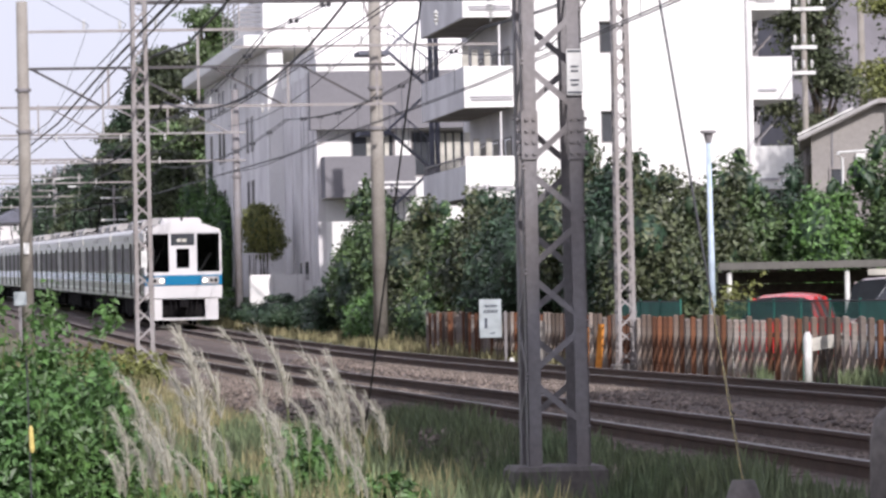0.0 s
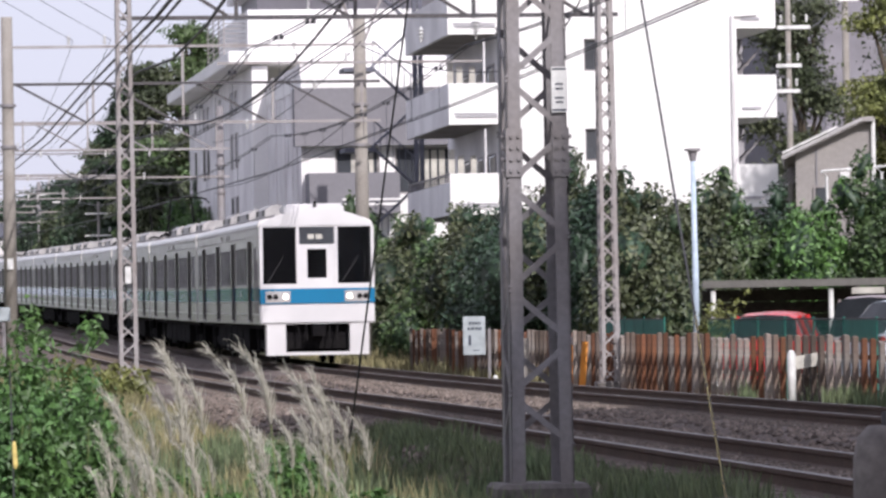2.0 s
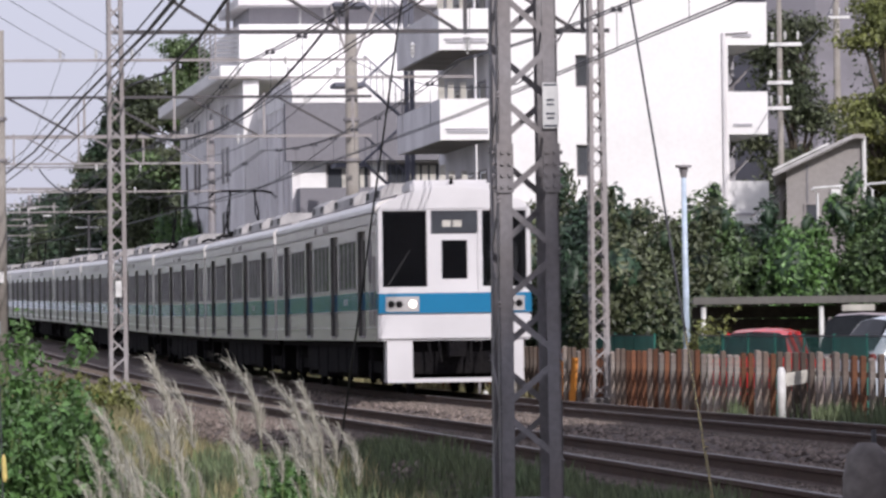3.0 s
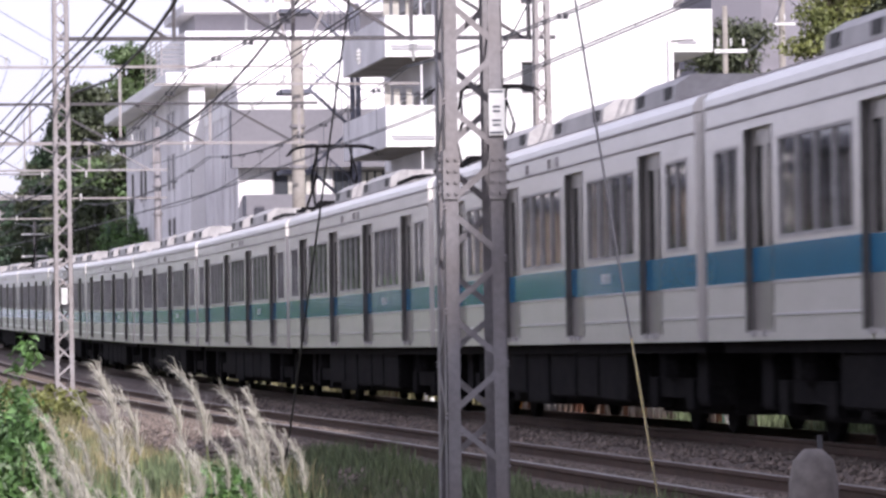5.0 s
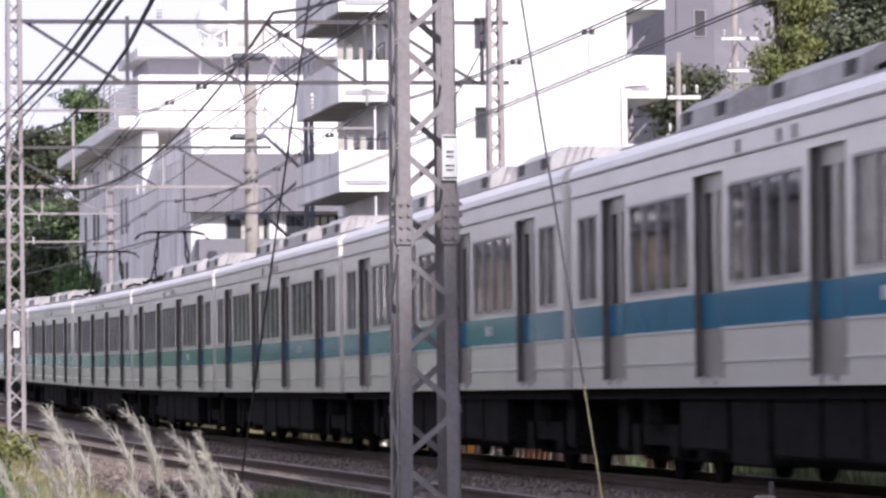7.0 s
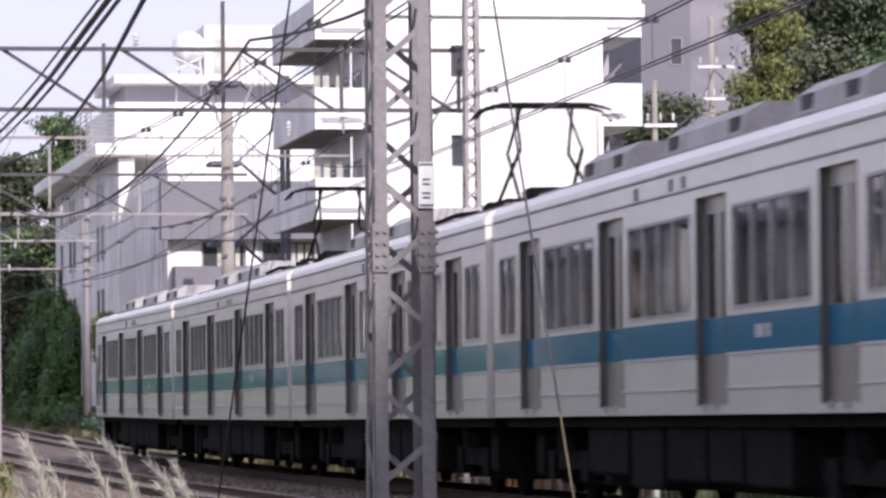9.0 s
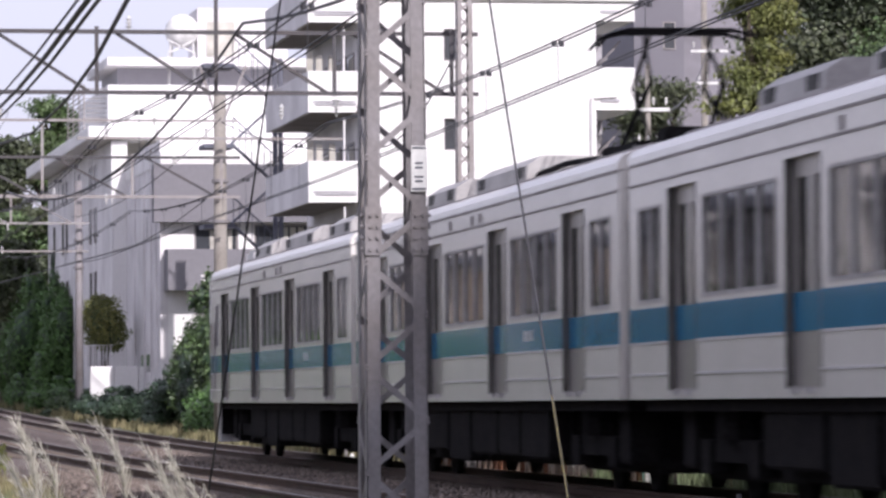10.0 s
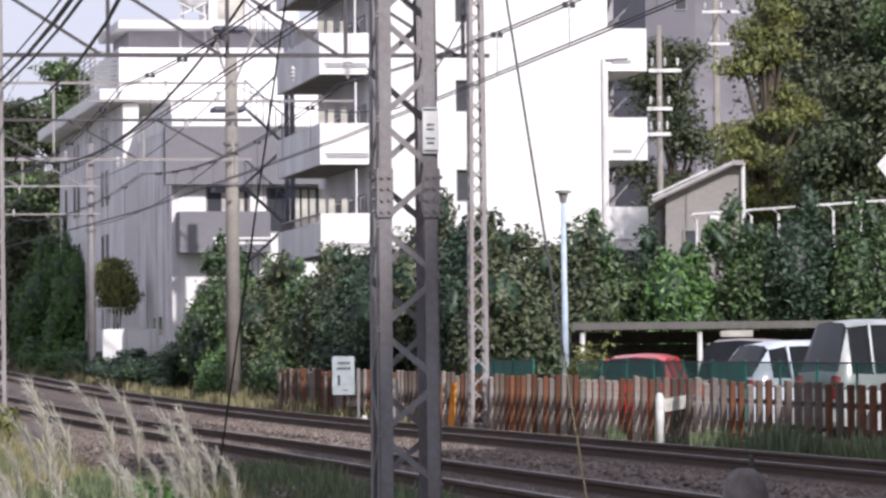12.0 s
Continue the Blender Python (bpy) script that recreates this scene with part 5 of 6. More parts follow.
def car_shape(name, x, y, z, rz, paint, length, width, height, van, label):
    """A parked car lofted through its cross sections: body, panes, wheels, lamps and bumpers."""
    c = thing(name, x, y, z, label, "car", rz, group="parked cars")
    hw, hl = width / 2, length / 2
    belt = height * (0.56 if van else 0.62)
    if van:
        st = [(-hl, 0.93, 0.80, 0), (-hl + 0.05, 1.0, 1.0, 0), (-hl + 0.26, 1.0, 1.0, 0.95), (-hl + 0.6, 1.0, 1.0, 1.0), (0.2, 1.0, 1.0, 1.0), (hl - 1.0, 1.0, 1.0, 0.93), (hl - 0.35, 0.98, 0.98, 0), (hl - 0.06, 0.95, 0.85, 0), (hl, 0.86, 0.7, 0)]
    else:
        st = [(-hl, 0.92, 0.82, 0), (-hl + 0.06, 0.99, 0.99, 0), (-hl + 0.42, 1.0, 1.0, 0.86), (-hl + 0.75, 1.0, 1.0, 0.97), (-0.15, 1.0, 1.0, 1.0), (0.4, 1.0, 1.0, 0.92), (hl - 1.0, 0.99, 0.98, 0), (hl - 0.2, 0.96, 0.86, 0), (hl, 0.84, 0.7, 0)]
    rows = []
    for yy, fw, fb, ft in st:
        w, b = hw * fw, belt * fb
        top = b + 0.03 + (height - belt - 0.03) * ft
        q = w - 0.10 - 0.14 * ft
        half = [(w * 0.94, 0.24), (w, 0.42), (w, b * 0.8), (w - 0.035, b), (q + 0.01, top - 0.07 * ft), (q - 0.12, top), (0, top + 0.025)]
        rows.append([(px, yy, pz) for px, pz in half] + [(-px, yy, pz) for px, pz in half[-2::-1]])
    body_bm, glass_bm = bmesh.new(), bmesh.new()
    bv = [[body_bm.verts.new(p) for p in row] for row in rows]
    gv = [[glass_bm.verts.new(p) for p in row] for row in rows]
    n = len(rows[0])
    for i in range(len(rows) - 1):
        a, b = st[i][3], st[i + 1][3]
        for k in range(n - 1):
            side = k in (3, n - 5) and a > 0 and b > 0
            screen = 3 < k < n - 5 and (a == 0) != (b == 0)
            v = gv if side or screen else bv
            (glass_bm if side or screen else body_bm).faces.new((v[i][k], v[i + 1][k], v[i + 1][k + 1], v[i][k + 1]))
    body_bm.faces.new(bv[0])
    body_bm.faces.new(bv[-1][::-1])
    for bm in (body_bm, glass_bm):
        bmesh.ops.delete(bm, geom=[v for v in bm.verts if not v.link_faces], context="VERTS")
    body = part("body", body_bm, paint, c, smooth=True)
    part("window_glass", glass_bm, "car_glass", c, "dark car glass")
    cabin = [q for q in st if q[3] > 0]
    for sx in (-1, 1):
        for yy, fw, fb, ft in (cabin[1], cabin[len(cabin) // 2]):
            w = hw * fw
            top = belt + 0.03 + (height - belt - 0.03) * ft
            bm = bmesh.new()
            bar(bm, (sx * (w - 0.032), yy, belt - 0.01), (sx * (w - 0.10 - 0.14 * ft + 0.012), yy, top - 0.06), 0.035, 0.09)
            part("pillar", bm, paint, body)
        for yy in (-hl + 0.75, hl - 0.75):
            bm = bmesh.new()
            tube(bm, [((sx * (hw - 0.2), yy, 0.3), 0.3), ((sx * (hw + 0.01), yy, 0.3), 0.3)], 18)
            w = part("wheel", bm, "rubber", c)
            bm = bmesh.new()
            tube(bm, [((sx * (hw + 0.0), yy, 0.3), 0.19), ((sx * (hw + 0.02), yy, 0.3), 0.18)], 14)
            part("rim", bm, "silver", w)
        for ye, mm, lo, hi in ((-hl - 0.015, "tail_lamp", 0.62, 0.98), (hl - 0.12, "porcelain", 0.62, 0.80)):
            boxpart("lamp", (*sorted((sx * (hw - 0.02), sx * (hw - 0.24))), ye, ye + 0.1, belt * lo, belt * hi), mm, body, bevel=0.02)
    boxpart("bumper", (-hw * 0.93, hw * 0.93, -hl - 0.05, -hl + 0.05, 0.28, 0.48), paint, body, bevel=0.03)


sleeper_fence()
carport()
car_shape("red_car", 3.62, 75.6, -0.22, -14, "red_paint", 3.4, 1.48, 1.37, False, "red hatchback parked before a carport")
car_shape("silver_van", 5.38, 74.0, -0.22, -14, "pink_silver", 3.8, 1.55, 1.60, True, "pinkish silver van parked before a carport")
car_shape("white_car", 6.2, 69.2, -0.22, -66, "pearl", 3.6, 1.5, 1.55, False, "white hatchback with bluish sheen, parked")
car_shape("grey_van", 7.62, 65.5, -0.22, -72, "van_grey", 4.2, 1.65, 1.83, True, "grey-green van parked beside the fence")

# line-side signs and posts
sg = thing("line_side_sign", -2.2, 94.7, -0.2, "pale blue-white rectangular notice board on a dark post", "sign", 4.0)
boxpart("post", (0.30, 0.37, -0.02, 0.05, -0.2, 1.15), "steel_grey", sg, bevel=0.01)
bd = boxpart("board", (-0.245, 0.245, -0.06, -0.03, 0.57, 1.42), "sign", sg, bevel=0.008)
bm = bmesh.new()
for zz, xa, xb in ((1.27, -0.12, 0.16), (1.24, -0.12, 0.16), (1.15, -0.15, 0.18), (1.12, -0.15, 0.17), (0.66, -0.02, 0.10)):
    for k in range(4):
        xx = xa + (xb - xa) * k / 4
        box(bm, xx, xx + (xb - xa) / 5, -0.064, -0.059, zz, zz + 0.025)
part("lettering", bm, "ink", bd)
bm = bmesh.new()
box(bm, -0.13, -0.07, -0.064, -0.059, 0.78, 1.0)
part("mark", bm, "ink", bd)
op = thing("orange_post", 0.17, 81.0, -0.25, "leaning orange painted post", "post")
bm = bmesh.new()
bar(bm, (-0.05, 0, -0.1), (0.04, 0, 0.92), 0.15, 0.12)
part("post", bm, "orange", op)
bm = bmesh.new()
bar(bm, (-0.28, 0.2, -0.1), (-0.25, 0.2, 0.85), 0.14, 0.12)
part("post", bm, "orange", op)
km = thing("distance_post", 3.2, 63.5, -0.25, "white post with a weathered white arm board", "post")
bm = bmesh.new()
tube(bm, [((0, 0, -0.1), 0.065), ((0, 0, 0.74), 0.065), ((0, 0, 0.81), 0.03)], 14)
part("post", bm, "porcelain", km, smooth=True)
bm = bmesh.new()
bar(bm, (0.06, 0, 0.62), (0.56, 0, 0.70), 0.03, 0.19)
arm = part("arm_board", bm, "curtain", km)
bm = bmesh.new()
for k in range(5):
    bar(bm, (0.12 + k * 0.085, -0.02, 0.60 + k * 0.013), (0.17 + k * 0.085, -0.02, 0.70 + k * 0.013), 0.03, 0.008)
part("marks", bm, "unit", arm)
wp = thing("grey_post", -0.95, 84.0, -0.2, "short weathered grey post", "post")
boxpart("post", (-0.07, 0.07, -0.06, 0.06, -0.1, 0.95), "concrete", wp, bevel=0.015)
lb = thing("marker_lamp", -1.66, 90.2, -0.22, "small white marker on a short stem", "marker")
bm = bmesh.new()
tube(bm, [((0, 0, -0.1), 0.015), ((0, 0, 0.08), 0.015), ((0, 0, 0.09), 0.05), ((0, 0, 0.15), 0.055), ((0, 0, 0.19), 0.02)], 10)
part("marker", bm, "porcelain", lb)
lp = thing("lamp_post", 2.28, 80.0, -0.3, "slim pale-blue lamp post with a small lantern", "lamp post")
bm = bmesh.new()
tube(bm, [((0, 0, -0.1), 0.065), ((0, 0, 2.2), 0.06), ((-0.01, 0, 4.30), 0.045)], 12)
part("pole", bm, "lamp_blue", lp, smooth=True)
bm = bmesh.new()
tube(bm, [((-0.01, 0, 4.30), 0.05), ((-0.01, 0, 4.48), 0.09), ((-0.01, 0, 4.49), 0.15), ((-0.01, 0, 4.53), 0.15)], 14)
part("lantern", bm, "steel_grey", lp)
ms = thing("marker_stub", 1.33, 19.0, -0.35, "domed concrete marker stub in the grass", "marker")
bm = bmesh.new()
tube(bm, [((0, 0, -0.1), 0.12), ((0, 0, 0.72), 0.11), ((0, 0, 0.82), 0.09), ((0, 0, 0.87), 0.04)], 16)
part("stub", bm, "concrete_dark", ms, smooth=True)
bm = bmesh.new()
tube(bm, [((0.03, 0, 0.85), 0.012), ((0.03, 0, 0.93), 0.012)], 6)
part("loop", bm, "wire", ms)
an = thing("guy_anchor", 0.66, 19.0, -0.35, "dark concrete anchor of a guy wire", "anchor")
bm = bmesh.new()
tube(bm, [((0, 0, -0.1), 0.10), ((0, 0, 0.45), 0.09), ((0, 0, 0.56), 0.05)], 14)
part("block", bm, "concrete_dark", an, smooth=True)


ym = thing("yellow_marker", -2.88, 22.0, -0.4, "short yellow marker sleeve on a thin wire", "marker")
bm = bmesh.new()
tube(bm, [((0, 0, -0.1), 0.004), ((-0.02, 0, 1.2), 0.004)], 6)
part("wire", bm, "wire", ym)
bm = bmesh.new()
tube(bm, [((0, 0, 0.70), 0.008), ((0, 0, 0.72), 0.014), ((-0.005, 0, 0.82), 0.012), ((-0.005, 0, 0.84), 0.006)], 10)
part("sleeve", bm, "yellow", ym, "bright yellow sleeve")
rb = thing("relay_box", -14.9, 112.0, 0.0, "small pale relay box on a post beside the track", "relay box")
boxpart("post", (-0.04, 0.04, -0.04, 0.04, -0.4, 1.35), "steel_grey", rb)
boxpart("box", (-0.16, 0.16, -0.1, 0.1, 1.35, 1.72), "sign", rb, bevel=0.02)


sb = thing("signal_board", -33.9, 280.0, line_z(280), "white oval signal board on a thin pole", "sign")
bm = bmesh.new()
bar(bm, (0, 0, -0.4), (0, 0, 6.0), 0.10, sides=8)
part("pole", bm, "steel_pale", sb)
bm = bmesh.new()
prism(bm, [(0.32 * math.cos(k * math.tau / 20), 5.2 + 0.62 * math.sin(k * math.tau / 20)) for k in range(20)], -0.1, -0.06)
plate = part("plate", bm, "porcelain", sb)
for dx in (-0.13, 0.13):
    boxpart("mark", (dx - 0.03, dx + 0.03, -0.115, -0.101, 4.85, 5.55), "ink", plate)
for k, (x, y, h) in enumerate(((-27.4, 244, 7.5), (-29.6, 256, 6.0), (-31.8, 268, 8.0), (-35.4, 290, 9.0), (-38.6, 306, 8.5), (-25.2, 228, 6.5))):
    ob = thing("signal_post", x, y, line_z(y), "thin pale post with short arms beside the line", "post", group="thin posts along the line")
    bm = bmesh.new()
    bar(bm, (0, 0, -0.4), (0, 0, h), 0.14, sides=8)
    part("post", bm, "steel_pale", ob)
    for zz in (h * 0.72, h * 0.9):
        bm = bmesh.new()
        bar(bm, (-0.7, 0, zz), (0.7, 0, zz), 0.09)
        part("arm", bm, "porcelain", ob)
        insulator(ob, 0.6, 0, zz + 0.45, 1, 3, 0.09)


# ---- plants ----
def leaf_mesh(name, lumps, n, size, mat, seed, droop=0.0, spread=(0.72, 1.06)):
    """Many small leaves strewn through rounded lumps (x, y, z, rx, ry, rz), denser at the skin."""
    r = np.random.RandomState(seed)
    L = np.array(lumps, float)
    wgt = (L[:, 3] * L[:, 5]) ** 1.0
    idx = r.choice(len(L), n, p=wgt / wgt.sum())
    d = r.normal(size=(n, 3))
    d /= np.linalg.norm(d, axis=1)[:, None]
    rad = r.uniform(spread[0], spread[1], n)
    bumps = 1 + 0.13 * np.sin(d[:, 0] * 7 + idx) * np.sin(d[:, 2] * 6 + idx * 2) + 0.08 * np.sin(d[:, 1] * 13 + idx)
    c = L[idx, :3] + d * L[idx, 3:] * (rad * bumps)[:, None]
    nrm = d * 0.7 + r.normal(size=(n, 3)) * 0.6
    nrm[:, 2] += 0.35
    nrm /= np.linalg.norm(nrm, axis=1)[:, None]
    t = np.cross(nrm, r.normal(size=(n, 3)))
    t /= np.linalg.norm(t, axis=1)[:, None]
    bt = np.cross(nrm, t)
    s = size * r.uniform(0.55, 1.35, n)[:, None]
    p0, p2 = c - t * s, c + t * s
    p1, p3 = c + bt * s * 0.5 + nrm * s * 0.15, c - bt * s * 0.5 + nrm * s * 0.15
    if droop:
        p2[:, 2] -= droop * s[:, 0]
    v = np.stack([p0, p1, p2, p3], 1).reshape(-1, 3)
    f = np.arange(4 * n).reshape(-1, 4)
    me = bpy.data.meshes.new(name)
    me.from_pydata(v.tolist(), [], f.tolist())
    me.materials.append(M[mat])
    return me


def shrub(name, x, y, z, lumps, n, size, mat, label, seed, category="shrub", trunk=True):
    """A shrub or small tree: stems, limbs and a crown of leaves."""
    ob = thing(name, x, y, z, label, category)
    if trunk:
        r = random.Random(seed)
        for k in range(2 + (len(lumps) > 3)):
            lx, ly, lz = lumps[k % len(lumps)][:3]
            bm = bmesh.new()
            tube(bm, [((lx * 0.3, ly * 0.3, -0.3), 0.10), ((lx * 0.6, ly * 0.6, lz * 0.45), 0.075), ((lx, ly, lz), 0.04), ((lx + r.uniform(-.3, .3), ly, lz + lumps[k % len(lumps)][5] * 0.5), 0.015)], 7)
            part("trunk", bm, "bark", ob)
    crown = new("crown", leaf_mesh("crown", lumps, int(n * 1.5), size * 0.78, mat, seed))
    crown.parent = ob
    # solid core in dark green: the crown's inner shade put into colour
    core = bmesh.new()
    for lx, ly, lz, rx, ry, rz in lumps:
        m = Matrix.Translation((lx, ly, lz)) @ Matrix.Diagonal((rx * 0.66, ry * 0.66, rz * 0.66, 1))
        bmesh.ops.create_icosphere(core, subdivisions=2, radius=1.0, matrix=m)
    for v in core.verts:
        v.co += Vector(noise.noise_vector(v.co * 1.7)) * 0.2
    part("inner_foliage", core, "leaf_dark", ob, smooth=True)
    return ob


def lumpy(w, h, depth, seed, n=7, z0=0.0):
    """Lumps for a crown about w wide and h high, standing on z0."""
    r = random.Random(seed)
    out = []
    for k in range(n):
        fx = r.uniform(-0.36, 0.36)
        fz = r.uniform(0.22, 0.74) * (1 - 0.5 * abs(fx))
        s = r.uniform(0.20, 0.30)
        out.append((fx * w, r.uniform(-0.25, 0.25) * depth, z0 + fz * h, s * w, s * depth * 1.2, max(s * h, 0.2 * h)))
    for k in range(5):
        s = r.uniform(0.06, 0.11)
        out.append((r.uniform(-0.34, 0.34) * w, r.uniform(-0.2, 0.2) * depth, z0 + r.uniform(0.72, 0.98) * h, s * w, s * depth, s * h))
    out.append((0, 0, z0 + 0.45 * h, 0.34 * w, 0.34 * depth, 0.40 * h))
    return out


# dark evergreen belt behind the far track: place along the line, width and height of each
BELT = [(138, 2.2, 5.0), (131, 2.4, 4.5), (124, 2.4, 4.1), (117, 2.4, 4.1), (111, 2.4, 4.1), (105, 2.4, 4.2), (100, 2.2, 4.4), (95, 2.0, 5.1), (91, 2.0, 4.7), (87, 2.0, 4.1)]
for i, (y, w, h) in enumerate(BELT):
    m = ("leaf", "leaf_olive", "leaf_dark")[(0, 0, 1, 0, 1, 2, 2, 1, 2, 1)[i]]
    x, yy, z = on_line(0, y, 15.0)
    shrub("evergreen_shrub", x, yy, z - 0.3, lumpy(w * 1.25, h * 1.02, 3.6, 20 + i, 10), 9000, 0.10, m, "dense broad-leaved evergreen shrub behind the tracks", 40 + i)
for i, (x, y, w, h) in enumerate(((2.5, 94, 2.0, 4.2), (3.4, 96, 2.0, 4.4), (4.3, 97, 2.0, 4.1), (5.0, 96, 1.6, 3.2))):
    shrub("evergreen_shrub", x, y, -0.2, lumpy(w * 1.25, h * 1.02, 3.0, 35 + i, 9), 8000, 0.10, ("leaf_olive", "leaf", "leaf_dark", "leaf")[i], "dense broad-leaved evergreen shrub behind a car park", 55 + i)
for i, x in enumerate((5.6, 6.9, 8.2, 9.5, 10.8)):
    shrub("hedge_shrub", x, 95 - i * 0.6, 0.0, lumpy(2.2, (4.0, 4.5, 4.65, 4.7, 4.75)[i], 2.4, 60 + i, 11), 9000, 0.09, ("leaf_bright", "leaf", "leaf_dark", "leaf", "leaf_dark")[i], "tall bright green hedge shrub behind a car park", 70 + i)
for i, (y, u, w, h, m) in enumerate(((129, 13.9, 1.3, 1.9, "leaf_bright"), (134, 14.2, 1.8, 2.6, "leaf_dark"), (142, 14.2, 2.4, 2.2, "leaf_dark"), (150, 14.0, 2.6, 1.5, "leaf_dark"), (158, 14.0, 2.6, 1.3, "leaf_dark"), (166, 14.0, 2.4, 1.3, "leaf_dark"), (176, 13.9, 2.2, 1.2, "leaf"), (186, 13.9, 2.2, 1.6, "leaf_bright"), (196, 13.9, 2.4, 1.8, "leaf_bright"))):
    x, yy, z = on_line(0, y, u)
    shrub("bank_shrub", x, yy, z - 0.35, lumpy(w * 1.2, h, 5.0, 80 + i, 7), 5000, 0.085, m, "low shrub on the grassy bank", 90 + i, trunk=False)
shrub("round_bush", -13.0, 170.5, 1.6, [(0, 0, 2.75, 0.85, 0.8, 1.05), (0.25, 0, 2.3, 0.75, 0.7, 0.8), (-0.2, 0.1, 3.2, 0.6, 0.6, 0.6)], 4500, 0.08, "leaf_yellow", "clipped round yellowish bush", 120)


ob = thing("dry_bush", 2.85, 78.5, -0.3, "thin dry yellowish bush beside a lamp post", "shrub")
o = new("leaves", leaf_mesh("leaves", lumpy(1.1, 1.9, 0.8, 610, 7), 1500, 0.05, "leaf_yellow", 611, spread=(0.1, 1.1)))
o.parent = ob


def tree(x, y, z, w, h, n, size, mat, label, seed, lumps=12):
    r = random.Random(seed)
    ob = thing("tree", x, y, z, label, "tree")
    bm = bmesh.new()
    tube(bm, [((0, 0, -0.5), 0.028 * h), ((0.1, 0, 0.3 * h), 0.02 * h), ((0, 0.1, 0.62 * h), 0.012 * h), ((0.1, 0, 0.9 * h), 0.003 * h)], 10)
    trunk = part("trunk", bm, "bark", ob)
    L = []
    for k in range(lumps):
        a, f = r.uniform(0, math.tau), r.uniform(0.16, 0.92)
        rad = w / 2 * (0.75 - 0.55 * max(0, f - 0.5) * 2) * r.uniform(0.12, 1.0)
        cx, cy, cz = math.cos(a) * rad, math.sin(a) * rad * 0.8, f * h
        s = r.uniform(0.12, 0.19) * w
        L.append((cx, cy, cz, s * r.uniform(0.8, 1.25), s, s * r.uniform(0.38, 0.62)))
        bm = bmesh.new()
        tube(bm, [((0, 0, cz * 0.7), 0.009 * h), ((cx * 0.5, cy * 0.5, cz * 0.86), 0.006 * h), ((cx, cy, cz), 0.002 * h)], 6)
        part("limb", bm, "bark", trunk)
    c = new("crown", leaf_mesh("crown", L, n, size, mat, seed, droop=0.3, spread=(0.2, 1.4)))
    c.parent = ob
    return ob


tree(12.2, 125, 0.3, 8.8, 14.8, 90000, 0.09, "leaf_tree", "large broad tree with dense olive foliage", 5, 90)
tree(13.8, 121, 0.3, 6.5, 12.0, 60000, 0.085, "leaf", "dark dense tree behind a hedge", 9, 60)
tree(9.1, 119, 0.3, 3.6, 13.4, 36000, 0.075, "leaf_yellow", "yellow-green tree with feathery foliage", 6, 44)
tree(7.6, 141, 0.3, 5.0, 12.0, 34000, 0.085, "leaf_tree", "small thin tree beside an apartment block", 7, 44)
tree(10.4, 121, 0.3, 4.2, 8.4, 34000, 0.08, "leaf_tree", "olive green tree behind a small house", 10, 44)
tree(11.6, 114, 0.3, 6.0, 9.0, 46000, 0.085, "leaf_olive", "dark dense tree above a hedge", 8, 54)
SLOPE_TREES = ((-19.7, 226, 5.5, 16.4, "leaf"), (-17.8, 231, 7.0, 16.0, "leaf_tree"), (-21.8, 224, 5.0, 14.2, "leaf_tree"), (-21.0, 212, 3.4, 9.5, "leaf"), (-23.8, 232, 4.6, 13.4, "leaf_dark"), (-26.0, 240, 4.4, 10.8, "leaf_olive"), (-28.4, 252, 4.6, 8.4, "leaf_dark"), (-31.4, 266, 4.6, 6.8, "leaf_olive"), (-33.4, 286, 6.0, 9.5, "leaf_dark"), (-36.6, 304, 6.5, 9.5, "leaf_dark"), (-40.0, 324, 6.5, 9.0, "leaf_dark"), (-46.0, 352, 8.0, 9.0, "leaf_dark"), (-20.0, 206, 3.0, 8.0, "leaf_olive"))
for i, (x, y, w, h, m) in enumerate(SLOPE_TREES):
    tree(x, y, line_z(y) + 0.2, w, h, 26000, 0.14, m, "leafy tree on the slope beyond the line", 200 + i, 80)
# ivy in the bright leaf colour, in place of sky light on it
for i, (x, y, w, h) in enumerate(((-18.4, 201, 3.4, 7.0), (-16.6, 193, 2.2, 5.6), (-19.6, 207, 2.6, 6.4))):
    shrub("ivy_bank", x, y, line_z(y), lumpy(w, h, 4.0, 240 + i, 12), 12000, 0.10, "leaf_bright", "high bank grown over with ivy, its colour brightened as sky-lit", 250 + i, trunk=False)


def far_house(x, y, w, h, mat, label, seed):
    b = thing("far_house", x, y, 2.5, label, "house", 12.0)
    bm = bmesh.new()
    box(bm, 0, w, 0, 8, -3, h)
    wall = part("wall", bm, mat, b)
    bm = bmesh.new()
    prism(bm, [(-0.4, h), (w / 2, h + 1.6), (w + 0.4, h)], -0.4, 8.4)
    part("roof", bm, "tile_blue", b)
    r = random.Random(seed)
    for k in range(int(w / 1.6)):
        for zz in (0.8, 3.4):
            if zz + 1.2 < h:
                window_at(wall, 0.4 + k * 1.6, 1.4 + k * 1.6, zz, zz + 1.2, -0.05)


far_house(-46, 330, 6, 6.0, "pale_wall", "far pale two-storey house with a grey roof", 1)
far_house(-39, 322, 4.5, 6.5, "white_wall", "far white two-storey house with a grey roof", 2)
far_house(-53, 345, 5.5, 8.5, "pale_wall", "far pale house with a grey roof", 3)
far_house(-36.5, 300, 4, 4.0, "wood_rust", "far brown house with a grey roof", 4)

